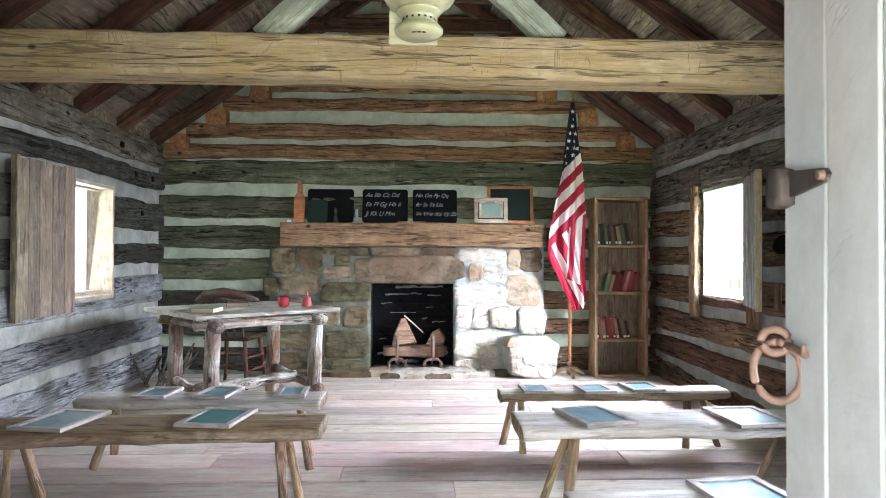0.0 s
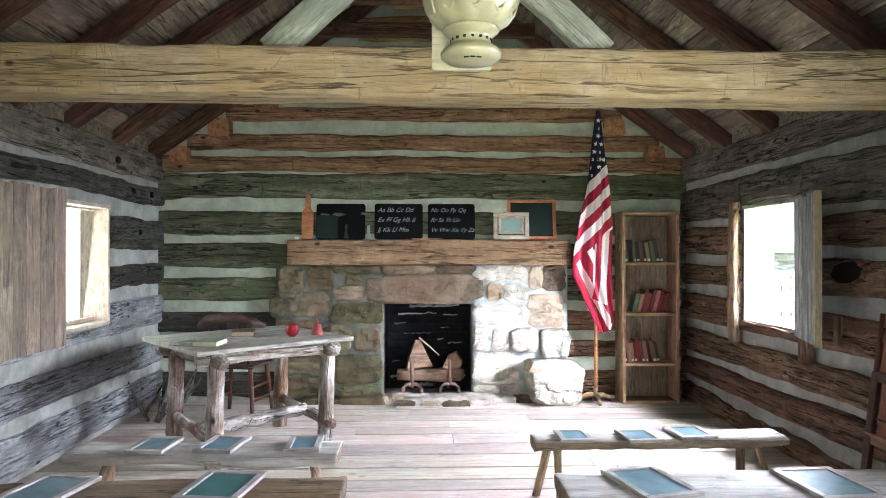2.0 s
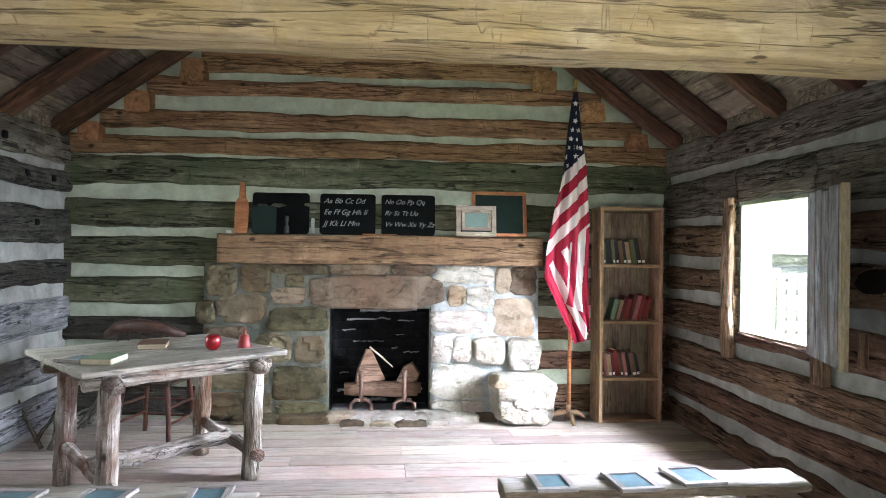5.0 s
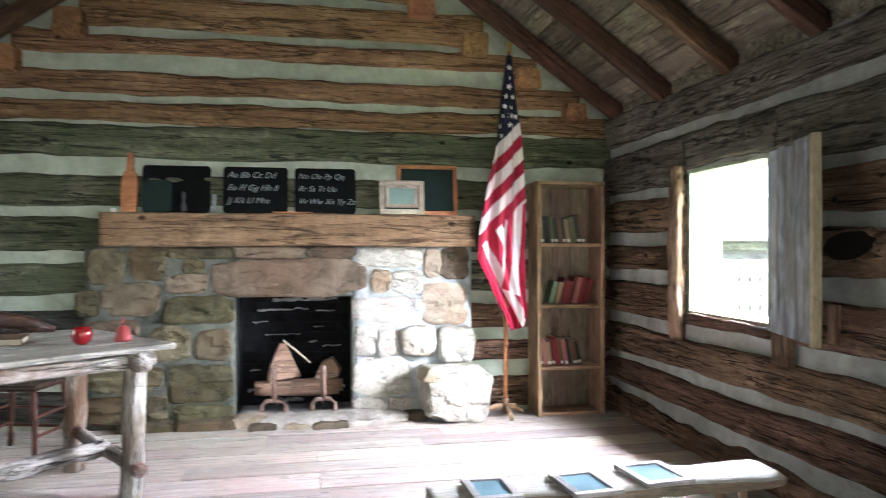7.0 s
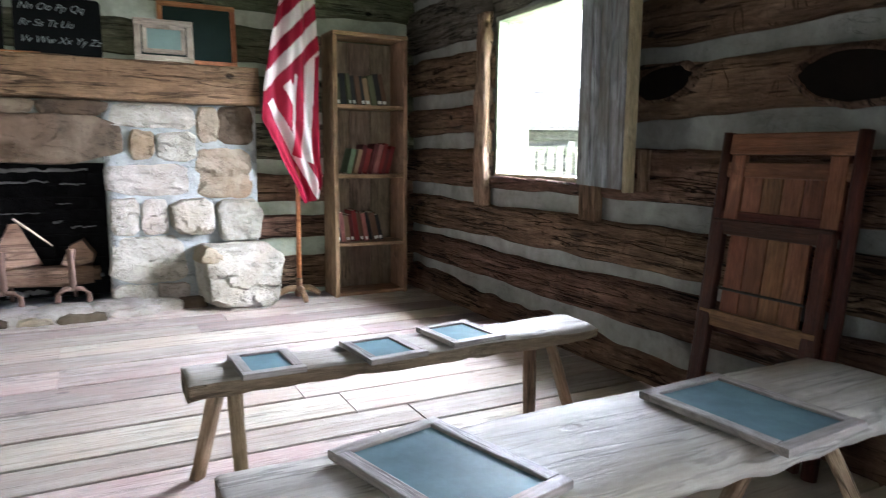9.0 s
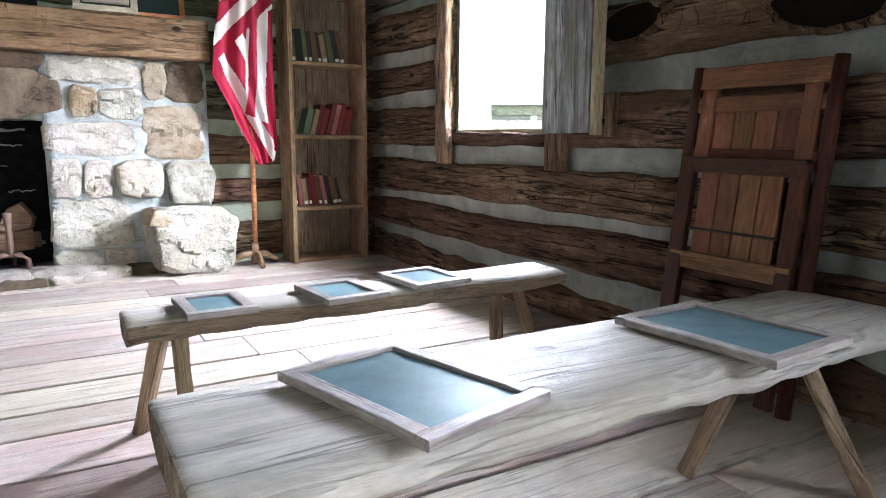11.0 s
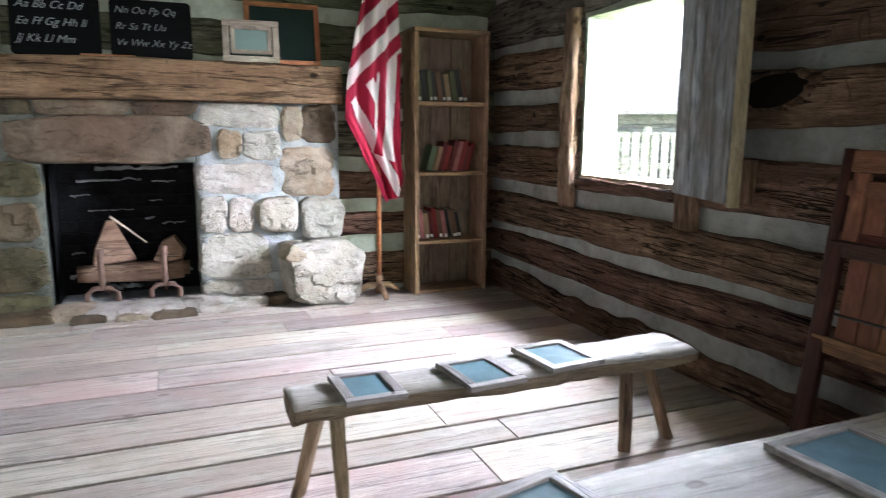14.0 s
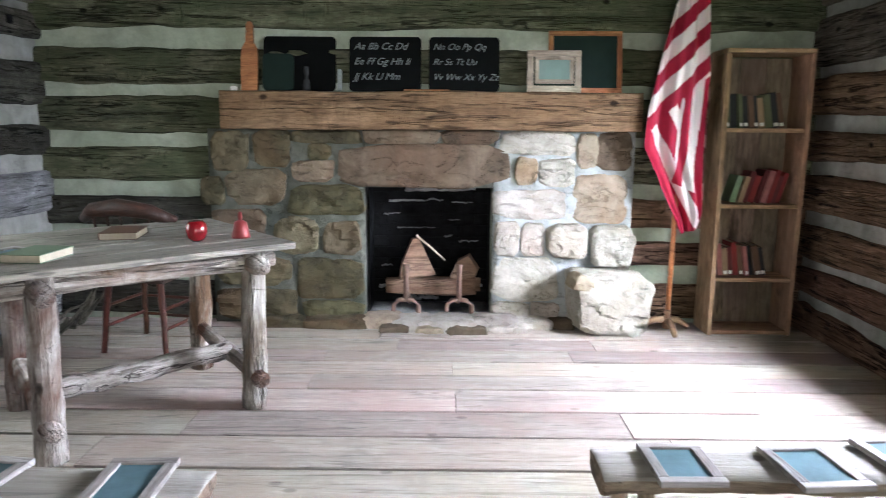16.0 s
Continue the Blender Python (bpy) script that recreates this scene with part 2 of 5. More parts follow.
CHAIR_SLAT = wood("chair_slats", (0.16, 0.068, 0.033), (0.37, 0.175, 0.088), (0.24, 0.10, 0.05), 9, 0.5, 0.3, 0.004)
DARK_WOOD = wood("dark_chair_wood", (0.02, 0.012, 0.009), (0.09, 0.045, 0.03), (0.05, 0.03, 0.02), 9, 0.45, 0.2, 0.004)
ORANGE = wood("orange_pine", (0.34, 0.12, 0.045), (0.58, 0.255, 0.11), (0.40, 0.16, 0.07), 9, 0.5, 0.2, 0.004)
LOGEND = wood("cut_log_end", (0.27, 0.13, 0.058), (0.56, 0.30, 0.14), (0.33, 0.16, 0.08), 6, 0.85, 0.7, 0.01)
FRAME_PALE = wood("frame_pale", (0.36, 0.29, 0.21), (0.58, 0.50, 0.39), (0.42, 0.34, 0.25), 9, 0.6, 0.2, 0.003)
SLATE_FRAME = wood("slate_frame", (0.29, 0.26, 0.245), (0.48, 0.445, 0.43), (0.37, 0.325, 0.30), 5, 0.5, 0.3, 0.003)
DOOR_PAINT = mineral("door_grey_paint", (0.43, 0.465, 0.475), (0.57, 0.60, 0.605), (0.50, 0.44, 0.39), 2.6, 0.75, 0.006, 0.97, 1.04, 0.004, 0.45, 0.12)
CHINK = mineral("chinking_mortar", (0.27, 0.30, 0.228), (0.51, 0.545, 0.435), (0.32, 0.365, 0.265), 5, 0.95, 0.014, 0.9, 1.05, 0.01, 0.5, 0.0)
CHINK_GREY = mineral("grey_chinking", (0.20, 0.203, 0.182), (0.42, 0.42, 0.385), (0.25, 0.253, 0.22), 5, 0.95, 0.016, 0.9, 1.05, 0.01, 0.5, 0.1)
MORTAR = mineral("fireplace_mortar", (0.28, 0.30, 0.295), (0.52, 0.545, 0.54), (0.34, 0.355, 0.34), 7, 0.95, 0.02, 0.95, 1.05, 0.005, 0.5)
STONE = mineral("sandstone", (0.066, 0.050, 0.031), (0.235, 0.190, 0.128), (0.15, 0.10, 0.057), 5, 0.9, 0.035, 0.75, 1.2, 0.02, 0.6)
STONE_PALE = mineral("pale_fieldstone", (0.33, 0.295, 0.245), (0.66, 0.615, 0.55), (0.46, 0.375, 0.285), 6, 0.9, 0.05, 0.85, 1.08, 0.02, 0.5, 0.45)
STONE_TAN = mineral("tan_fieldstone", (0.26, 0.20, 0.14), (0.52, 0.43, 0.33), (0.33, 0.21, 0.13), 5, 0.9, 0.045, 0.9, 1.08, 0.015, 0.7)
# darker copy of the fireplace mortar, for the side where window light falls off
MORTAR_SHADED = mineral("shaded_mortar", (0.062, 0.068, 0.055), (0.16, 0.165, 0.138), (0.09, 0.097, 0.07), 7, 0.95, 0.025, 0.95, 1.05, 0.005, 0.5)
# olive stone, darkened in colour for the dim left of the fireplace
STONE_GREEN = mineral("shaded_olive_stone", (0.038, 0.034, 0.019), (0.15, 0.13, 0.075), (0.105, 0.068, 0.034), 5, 0.92, 0.035, 0.75, 1.15, 0.02, 0.6)
# soot of the firebox, and the darkness of small holes
SOOT_AND_HOLE = mineral("soot_and_hole_black", (0.003, 0.003, 0.0035), (0.014, 0.014, 0.016), (0.03, 0.03, 0.033), 9, 0.9, 0.02, 0.8, 1.1, 0.01, 0.25)
ASH = mineral("ash", (0.2, 0.2, 0.2), (0.5, 0.5, 0.5), (0.1, 0.1, 0.1), 9, 0.95, 0.02)
FIREWOOD = wood("split_firewood", (0.20, 0.12, 0.078), (0.40, 0.28, 0.195), (0.26, 0.16, 0.10), 4, 0.85, 0.5, 0.015, 0.6, 0.9, 1.1, 0.01, 0.35)
KNOT = plain("dark_knot_hollow", (0.012, 0.009, 0.007), 0.95, 0, 0.5, 18, 0.008, 0.0, 0.05)
IRON = plain("rusty_iron", (0.22, 0.14, 0.11), 0.7, 0.15, 0.6, 30, 0.003)
DARK_IRON = plain("dark_iron", (0.06, 0.055, 0.05), 0.5, 0.7, 0.5, 30, 0.002)
LATCH_IRON = plain("grey_forged_iron", (0.075, 0.062, 0.055), 0.6, 0.3, 0.6, 25, 0.003)
BRASS = plain("aged_brass_glass", (0.27, 0.265, 0.15), 0.42, 0.1, 0.45, 22, 0.003, 0.3)
SLATE = plain("slate_blue_grey", (0.135, 0.225, 0.258), 0.45, 0.0, 0.6, 9, 0.0008, 0.0, 0.06)
BLACKBOARD = plain("blackboard", (0.005, 0.0055, 0.0055), 0.9, 0.0, 0.3, 9, 0.001, 0.0, 0.05)
GREENBOARD = plain("green_board", (0.014, 0.024, 0.020), 0.85, 0.0, 0.3, 9, 0.001, 0.0, 0.06)
GREEN_SLATE = plain("green_slate", (0.07, 0.17, 0.16), 0.75, 0.0, 0.4, 7, 0.0015, 0.0, 0.12)
CHALK = plain("chalk", (0.27, 0.30, 0.285), 0.95, 0, 0.6, 60, 0.001)
WHITE = plain("white_paper", (0.75, 0.74, 0.70), 0.8, 0, 0.15)
APPLE_RED = plain("glossy_red", (0.24, 0.009, 0.014), 0.18, 0, 0.15, 6, 0.001, 0.6)
BELL_RED = plain("dull_red", (0.25, 0.04, 0.038), 0.4, 0, 0.3, 8, 0.001)
FLAG_RED = plain("flag_red", (0.31, 0.010, 0.036), 0.75, 0, 0.15, 5, 0.001)
FLAG_WHITE = plain("flag_white", (0.74, 0.71, 0.69), 0.75, 0, 0.1, 5, 0.001)
FLAG_BLUE = plain("flag_navy", (0.008, 0.011, 0.028), 0.75, 0, 0.15, 5, 0.001)
PAPER = plain("page_edges", (0.55, 0.48, 0.36), 0.9, 0, 0.3, 40)
GRASS = mineral("grass", (0.05, 0.09, 0.02), (0.16, 0.23, 0.07), (0.20, 0.20, 0.09), 0.8, 0.95, 0.05, 0.95, 1.05, 0.0, 0.4, 0.0)
LEAVES = plain("leaves", (0.11, 0.17, 0.06), 0.6, 0, 0.6, 3, 0.01)
TRUNK = wood("tree_bark", (0.06, 0.05, 0.04), (0.17, 0.145, 0.12), (0.10, 0.09, 0.07), 5, 0.95, 0.5, 0.03)
# near-white shed and fence wood, the outdoor glare put into its base colour
FAR_WOOD = wood("glare_white_wood", (0.66, 0.66, 0.62), (0.80, 0.80, 0.76), (0.72, 0.72, 0.68), 5, 0.9, 0.2, 0.02)

# ---- mesh helpers ----


def part(name, bm, material, parent=None, label="", m=None, smooth=False):
    me = bpy.data.meshes.new(name)
    bmesh.ops.recalc_face_normals(bm, faces=bm.faces)
    bm.to_mesh(me)
    bm.free()
    for mt in material if isinstance(material, (list, tuple)) else (material,):
        me.materials.append(mt)
    if smooth:
        me.shade_smooth()
    ob = new(name, me)
    ob.parent = parent
    if m is not None:
        ob.matrix_basis = m
    if label:
        ob["label"] = label
    return ob


def share(ob, m, parent):
    o = ob.copy()
    scene.collection.objects.link(o)
    o.parent, o.matrix_basis = parent, m
    return o


def thing(name, label, category, m=None, group="", kind=""):
    e = new(name)
    e.empty_display_size = 0.1
    if m is not None:
        e.matrix_basis = m
    return tagged(e, label, category, group, kind)


def rings(bm, rows, caps=True):
    """Skin a list of closed rings of points."""
    vs = [[bm.verts.new(p) for p in r] for r in rows]
    n = len(vs[0])
    for a, b in zip(vs, vs[1:]):
        for i in range(n):
            bm.faces.new((a[i], a[(i + 1) % n], b[(i + 1) % n], b[i]))
    if caps:
        bm.faces.new(vs[0][::-1])
        bm.faces.new(vs[-1])
    return vs


def nz(*a):
    return noise.noise(Vector(a))


def section(w, h, r, k=2):
    """A rounded rectangle, w deep (y) and h high (z)."""
    out = []
    for cy, cz, a0 in ((w / 2 - r, h / 2 - r, 0), (-w / 2 + r, h / 2 - r, 90), (-w / 2 + r, -h / 2 + r, 180), (w / 2 - r, -h / 2 + r, 270)):
        for i in range(k + 1):
            a = radians(a0 + 90 * i / k)
            out.append((cy + r * math.cos(a), cz + r * math.sin(a)))
    return out


def hewn(L, w, h, r=0.02, amp=0.008, wave=0.015, step=0.1, seed=0.0, mids=1):
    """A hewn timber along x, from 0 to L, centred in y and z, with uneven faces and wavering edges."""
    bm = bmesh.new()
    base = section(w, h, r)
    sec = []
    for a, b in zip(base, base[1:] + base[:1]):
        sec.append(a)
        if math.hypot(a[0] - b[0], a[1] - b[1]) > 0.04:
            for i in range(mids):
                f = (i + 1) / (mids + 1)
                sec.append((a[0] + (b[0] - a[0]) * f, a[1] + (b[1] - a[1]) * f))
    n = max(2, int(L / step) + 1)
    rows = []
    for i in range(n):
        x = L * i / (n - 1)
        up, dn = wave * nz(x * 1.1, seed, 3.3), wave * nz(x * 1.1, seed, 9.1)
        up += 0.45 * wave * nz(x * 5, seed, 1.3)
        dn += 0.45 * wave * nz(x * 5, seed, 5.9)
        ring = []
        for y, z in sec:
            d = amp * (nz(x * 3, y * 9 + seed, z * 9) + 0.6 * nz(x * 9, y * 20, z * 20 + seed))
            yy = y + (d if y > 0 else -d) * (1 if abs(y) > 0.01 else 0)
            zz = z + (up if z > 0 else -dn) + d * 0.4
            ring.append((x, yy, zz))
        rows.append(ring)
    rings(bm, rows)
    return bm


def board(L, w, t, bev=0.004, amp=0.0, seed=0.0, step=0.25):
    """A sawn board along x from 0, w wide (y), t thick (z), centred in y and z."""
    return hewn(L, w, t, min(bev, t * 0.4), amp, amp, step, seed, 0 if amp == 0 else 1)


def pole(points, radii, sides=9, amp=0.0, seed=0.0):
    """A round limb along a path; the path runs along local x as far as the grain is concerned."""
    bm = bmesh.new()
    pts = [Vector(p) for p in points]
    rows = []
    for i, p in enumerate(pts):
        d = (pts[min(i + 1, len(pts) - 1)] - pts[max(i - 1, 0)]).normalized()
        a = d.cross(Vector((0, 0, 1)) if abs(d.z) < 0.9 else Vector((0, 1, 0))).normalized()
        b = d.cross(a)
        row = []
        for k in range(sides):
            th = 2 * math.pi * k / sides
            rr = radii[i] + amp * nz(i * 0.7 + seed, math.cos(th) * 1.5, math.sin(th) * 1.5 + seed)
            row.append(p + (a * math.cos(th) + b * math.sin(th)) * rr)
        rows.append(row)
    rings(bm, rows)
    return bm


def limb(L, r0, r1, bend=0.02, amp=0.006, seed=0.0, n=9, sides=9):
    """A pole along x from 0 to L."""
    return pole([(L * i / (n - 1), bend * nz(i * 0.4, seed, 0), bend * nz(i * 0.4, seed, 7)) for i in range(n)],
                [r0 + (r1 - r0) * i / (n - 1) for i in range(n)], sides, amp, seed)


def along(p, q, up=(0, 0, 1)):
    """The pose that lays local x from p to q, with local z towards up. Returns it and the length."""
    p, q = Vector(p), Vector(q)
    x = (q - p).normalized()
    y = Vector(up).cross(x)
    y = Vector((0, 1, 0)) if y.length < 1e-4 else y.normalized()
    z = x.cross(y)
    m = Matrix((x, y, z)).transposed().to_4x4()
    m.translation = p
    return m, (q - p).length


def boxes(items):
    bm = bmesh.new()
    for x0, y0, z0, x1, y1, z1 in items:
        m = Matrix.LocRotScale(((x0 + x1) / 2, (y0 + y1) / 2, (z0 + z1) / 2), None, (x1 - x0, y1 - y0, z1 - z0))
        bmesh.ops.create_cube(bm, size=1, matrix=m)
    return bm


def box(x0, y0, z0, x1, y1, z1, bev=0.0):
    bm = boxes([(x0, y0, z0, x1, y1, z1)])
    if bev:
        bmesh.ops.bevel(bm, geom=bm.edges[:], offset=bev, segments=2, affect="EDGES")
    return bm


def lathe(profile, sides=24):
    """Turned about z; profile: rows of radius, z."""
    bm = bmesh.new()
    rings(bm, [[(r * math.cos(2 * math.pi * k / sides), r * math.sin(2 * math.pi * k / sides), z) for k in range(sides)] for r, z in profile])
    return bm


def stone_mesh(w, d, h, seed, amp=0.02, cuts=3, round_=0.35):
    """A rough block, w by d by h, centred."""
    bm = bmesh.new()
    bmesh.ops.create_cube(bm, size=2)
    bmesh.ops.subdivide_edges(bm, edges=bm.edges[:], cuts=cuts, use_grid_fill=True)
    rng = random.Random(seed)
    skew = [rng.uniform(-0.16, 0.16) for _ in range(4)]
    for v in bm.verts:
        p = v.co.copy()
        p.x *= 1 + skew[0] * p.z + 0.12 * nz(p.z * 1.5, seed, 2)
        p.z *= 1 + skew[1] * p.x + 0.14 * nz(p.x * 1.7, seed, 5)
        p.y *= 1 + 0.12 * skew[2] * p.x
        q = Vector((p.x * math.sqrt(1 - round_ * (p.y * p.y + p.z * p.z) / 2 * 0.5), p.y * math.sqrt(1 - round_ * (p.x * p.x + p.z * p.z) / 2 * 0.5),
                    p.z * math.sqrt(1 - round_ * (p.x * p.x + p.y * p.y) / 2 * 0.5)))
        q = Vector((q.x * w / 2, q.y * d / 2, q.z * h / 2))
        s = 7.0
        n = noise.noise_vector(q * s + Vector((seed, seed * 1.7, 0))) + 0.5 * noise.noise_vector(q * s * 2.7 + Vector((0, seed, seed)))
        step = noise.noise(q * 11 + Vector((seed, 3, 0))) * 3
        face = (math.floor(step) + min(1.0, (step - math.floor(step)) * 3)) / 3
        v.co = q + Vector((n.x * 0.5, n.y * 0.8, n.z * 0.5)) * amp + Vector((0, -1 if p.y < 0 else 0, 0)) * amp * 0.9 * face
    return bm


def rock(w, d, h, seed, amp=0.010, cuts=8, power=6.0, chips=10, strata=0.0):
    """A split fieldstone, w by d by h, centred: flat faces, knocked-off corners, layered breaks."""
    bm = bmesh.new()
    bmesh.ops.create_cube(bm, size=2)
    bmesh.ops.subdivide_edges(bm, edges=bm.edges[:], cuts=cuts, use_grid_fill=True)
    rng = random.Random(int(seed * 100))
    skew = [rng.uniform(-0.10, 0.10) for _ in range(3)]
    planes = []
    for k in range(chips):
        n = Vector((rng.choice((-1, 1)) * rng.uniform(0.35, 1), 0.0 if k % 2 else -rng.uniform(0.4, 1.1), rng.choice((-1, 1)) * rng.uniform(0.35, 1))).normalized()
        planes.append((n, (abs(n.x) + abs(n.y) + abs(n.z)) * (rng.uniform(0.76, 0.94) if k % 2 else rng.uniform(0.80, 0.93))))
    for v in bm.verts:
        p = v.co.copy()
        p /= (abs(p.x) ** power + abs(p.y) ** power + abs(p.z) ** power) ** (1 / power)
        p.x *= 1 + skew[0] * p.z
        p.z *= 1 + skew[1] * p.x
        for n, off in planes:
            over = p.dot(n) - off
            if over > 0:
                p -= n * over
        q = Vector((p.x * w / 2, p.y * d / 2, p.z * h / 2))
        q += (noise.noise_vector(q * 9 + Vector((seed, 0, 0))) + 0.6 * noise.noise_vector(q * 23 + Vector((0, seed, 0)))) * amp
        if strata and p.y < 0.2:
            lvl = math.floor(q.z / strata + 0.7 * nz(q.x * 7, seed, 0) + 0.4 * nz(q.x * 19, seed, 4))
            col = math.floor(q.x / (strata * 2.2) + 0.5 * lvl + 0.6 * nz(q.z * 9, seed, 6))
            q.y += 0.5 * strata * nz(lvl * 1.73 + seed, col * 2.31 + 0.4, 2)
        v.co = q
    return bm


def stone_part(name, bm, mat, parent, m, sharp=28):
    ob = part(name, bm, mat, parent, m=m, smooth=True)
    ob.data.set_sharp_from_angle(angle=radians(sharp))
    return ob


# ---- structure ----
XR, XL, YB, YF, EAVE, RIDGE_X, SLOPE = 2.45, -2.72, 7.28, 0.53, 2.36, -0.135, 0.70
PROUD, CORE = 0.042, 0.16
WIN_R, WIN_L = (5.13, 6.02, 0.87, 1.82), (5.36, 6.17, 0.86, 1.82)
WIN_R2 = (1.50, 2.40, 0.87, 1.82)
FB = (-0.54, 0.32, 0.94)
RIDGE_Z = EAVE + SLOPE * (XR - RIDGE_X)


def ragged_ground():
    bm = bmesh.new()
    bmesh.ops.create_grid(bm, x_segments=90, y_segments=90, size=400)
    for v in bm.verts:
        r = math.hypot(v.co.x, v.co.y - 3)
        v.co.z = -0.28 + min(1.0, max(0, r - 12) / 40) * 1.2 * nz(v.co.x * 0.02, v.co.y * 0.02, 0)
    return bm


tagged(part("ground", ragged_ground(), GRASS), "mown grass around the log cabin", "ground", kind="structure")


def wall_core(name, pieces, label, mat=None):
    ob = part(name, boxes(pieces), mat or CHINK)
    return tagged(ob, label, "wall", kind="structure")


wall_back = wall_core("wall_north", [(XL - 0.1, YB, -0.2, FB[0], YB + CORE, EAVE), (FB[1], YB, -0.2, XR + 0.1, YB + CORE, EAVE), (FB[0], YB, FB[2], FB[1], YB + CORE, EAVE)], "log wall with pale lime chinking behind the fireplace")
bm = bmesh.new()
tri = [(XL - 0.05, EAVE), (XR + 0.05, EAVE), (XR + 0.05, EAVE + 0.08), (RIDGE_X, RIDGE_Z + 0.11), (XL - 0.05, EAVE + 0.08)]
rings(bm, [[(x, YB + 0.002, z) for x, z in tri], [(x, YB + CORE - 0.002, z) for x, z in tri]])
part("gable", bm, CHINK, wall_back)


def side_core(x0, x1, *wins):
    """A side wall with openings that share one sill and one head height."""
    zs, zh = wins[0][2], wins[0][3]
    out, y = [(x0, YF - 0.2, -0.2, x1, YB, zs), (x0, YF - 0.2, zh, x1, YB, EAVE)], YF - 0.2
    for w in wins:
        out.append((x0, y, zs, x1, w[0], zh))
        y = w[1]
    return out + [(x0, y, zs, x1, YB, zh)]


wall_right = wall_core("wall_east", side_core(XR, XR + CORE, WIN_R2, WIN_R), "dark hewn log wall with grey chinking and windows", CHINK_GREY)
wall_left = wall_core("wall_west", side_core(XL - CORE, XL, WIN_L), "grey hewn log wall with pale chinking and a window", CHINK_GREY)
DOOR = (-0.44, 0.56, 1.95)
wall_front = wall_core("wall_south", [(XL, YF - CORE, -0.2, DOOR[0], YF, EAVE), (DOOR[1], YF - CORE, -0.2, XR, YF, EAVE), (DOOR[0], YF - CORE, DOOR[2], DOOR[1], YF, EAVE),
                                      (DOOR[0], YF - CORE, -0.2, DOOR[1], YF, -0.03)], "log wall with the doorway")
bm = bmesh.new()
rings(bm, [[(x, YF - 0.002, z) for x, z in tri], [(x, YF - CORE + 0.002, z) for x, z in tri]])
part("gable", bm, CHINK, wall_front)

LOGS_BACK = [(0.03, 0.28), (0.42, 0.57), (0.67, 0.86), (0.97, 1.20), (1.29, 1.53), (1.61, 1.84), (1.96, 2.215), (2.225, 2.385), (2.44, 2.60), (2.73, 2.86), (2.92, 3.17), (3.24, 3.46), (3.52, 3.76), (3.82, 4.0)]
LOGS_RIGHT = [(-0.05, 0.14), (0.25, 0.435), (0.505, 0.71), (0.81, 1.04), (1.14, 1.33), (1.43, 1.66), (1.745, 2.05), (2.13, 2.36)]
LOGS_LEFT = [(0.05, 0.31), (0.40, 0.62), (0.76, 1.02), (1.14, 1.33), (1.47, 1.75), (1.89, 2.05), (2.11, 2.36)]


def lay(z0, z1, a, b, axis, face, sign, mat, parent, seed, wave=0.026):
    """A log between z0 and z1 from a to b along an axis; its inner face stands PROUD of the wall."""
    h = z1 - z0
    bm = hewn(b - a, 0.224, h, min(0.026, h * 0.3), 0.018, wave, 0.04, seed, 2)
    c = face + sign * (0.112 - PROUD)
    m = pose(a, c, (z0 + z1) / 2) if axis == "x" else pose(c, a, (z0 + z1) / 2, 0, 0, 90)
    return part("log", bm, mat, parent, m=m, smooth=True)


for i, (z0, z1) in enumerate(LOGS_BACK):
    half = (RIDGE_Z + 0.05 - z1) / SLOPE
    a, b = max(XL - 0.02, RIDGE_X - half), min(XR + 0.02, RIDGE_X + half)
    mat = LOG_DARK if i < 3 else LOG_GREEN if i < 7 else LOG_BROWN
    if z0 < FB[2]:
        # left of the firebox the corner's shade goes into the log colour
        lay(z0, z1, a, FB[0] - 0.25, "x", YB, 1, LOG_SHADED, wall_back, 3.1 * i)
        lay(z0, z1, FB[1] + 0.25, b, "x", YB, 1, mat, wall_back, 3.1 * i + 1.5)
    else:
        lay(z0, z1, a, b, "x", YB, 1, mat, wall_back, 3.1 * i)


# the logs between the two east windows lie at heights of their own
BETWEEN = {4: (1.174, 1.40), 5: (1.49, 1.68)}


def lay_side(logs, wins, face, sign, mats, parent, s0):
    for i, (z0, z1) in enumerate(logs):
        w = wins[0]
        spans = [(YF, YB)]
        if z1 > w[2] + 0.02 and z0 < w[3] - 0.02:
            cuts = [YF] + [y for v in wins for y in v[:2]] + [YB]
            spans = list(zip(cuts[::2], cuts[1::2]))
            if z1 > w[3] + 0.05 or z0 < w[2] - 0.05:
                lo, hi = (w[3], z1) if z1 > w[3] + 0.05 else (z0, w[2])
                for k, v in enumerate(wins):
                    lay(lo, hi, v[0] - 0.01, v[1] + 0.01, "y", face, sign, mats[i], parent, s0 + 50 + i + 90 * k)
        for k, (a, b) in enumerate(spans):
            lo, hi = BETWEEN.get(i, (z0, z1)) if len(spans) == 3 and k == 1 else (z0, z1)
            lay(lo, hi, a, b, "y", face, sign, mats[i], parent, s0 + 7.7 * i + 31 * k, 0.075 if i == 0 and sign > 0 else 0.026)


lay_side(LOGS_RIGHT, (WIN_R2, WIN_R), XR, 1, [LOG_DARK] * 6 + [LOG_GREY, LOG_GREY], wall_right, 100)
# west rows carry light as colour: low logs daylit, middle ones shaded
lay_side(LOGS_LEFT, (WIN_L,), XL, -1, [LOG_PALE] * 3 + [LOG_SHADED] * 3 + [LOG_GREY], wall_left, 200)
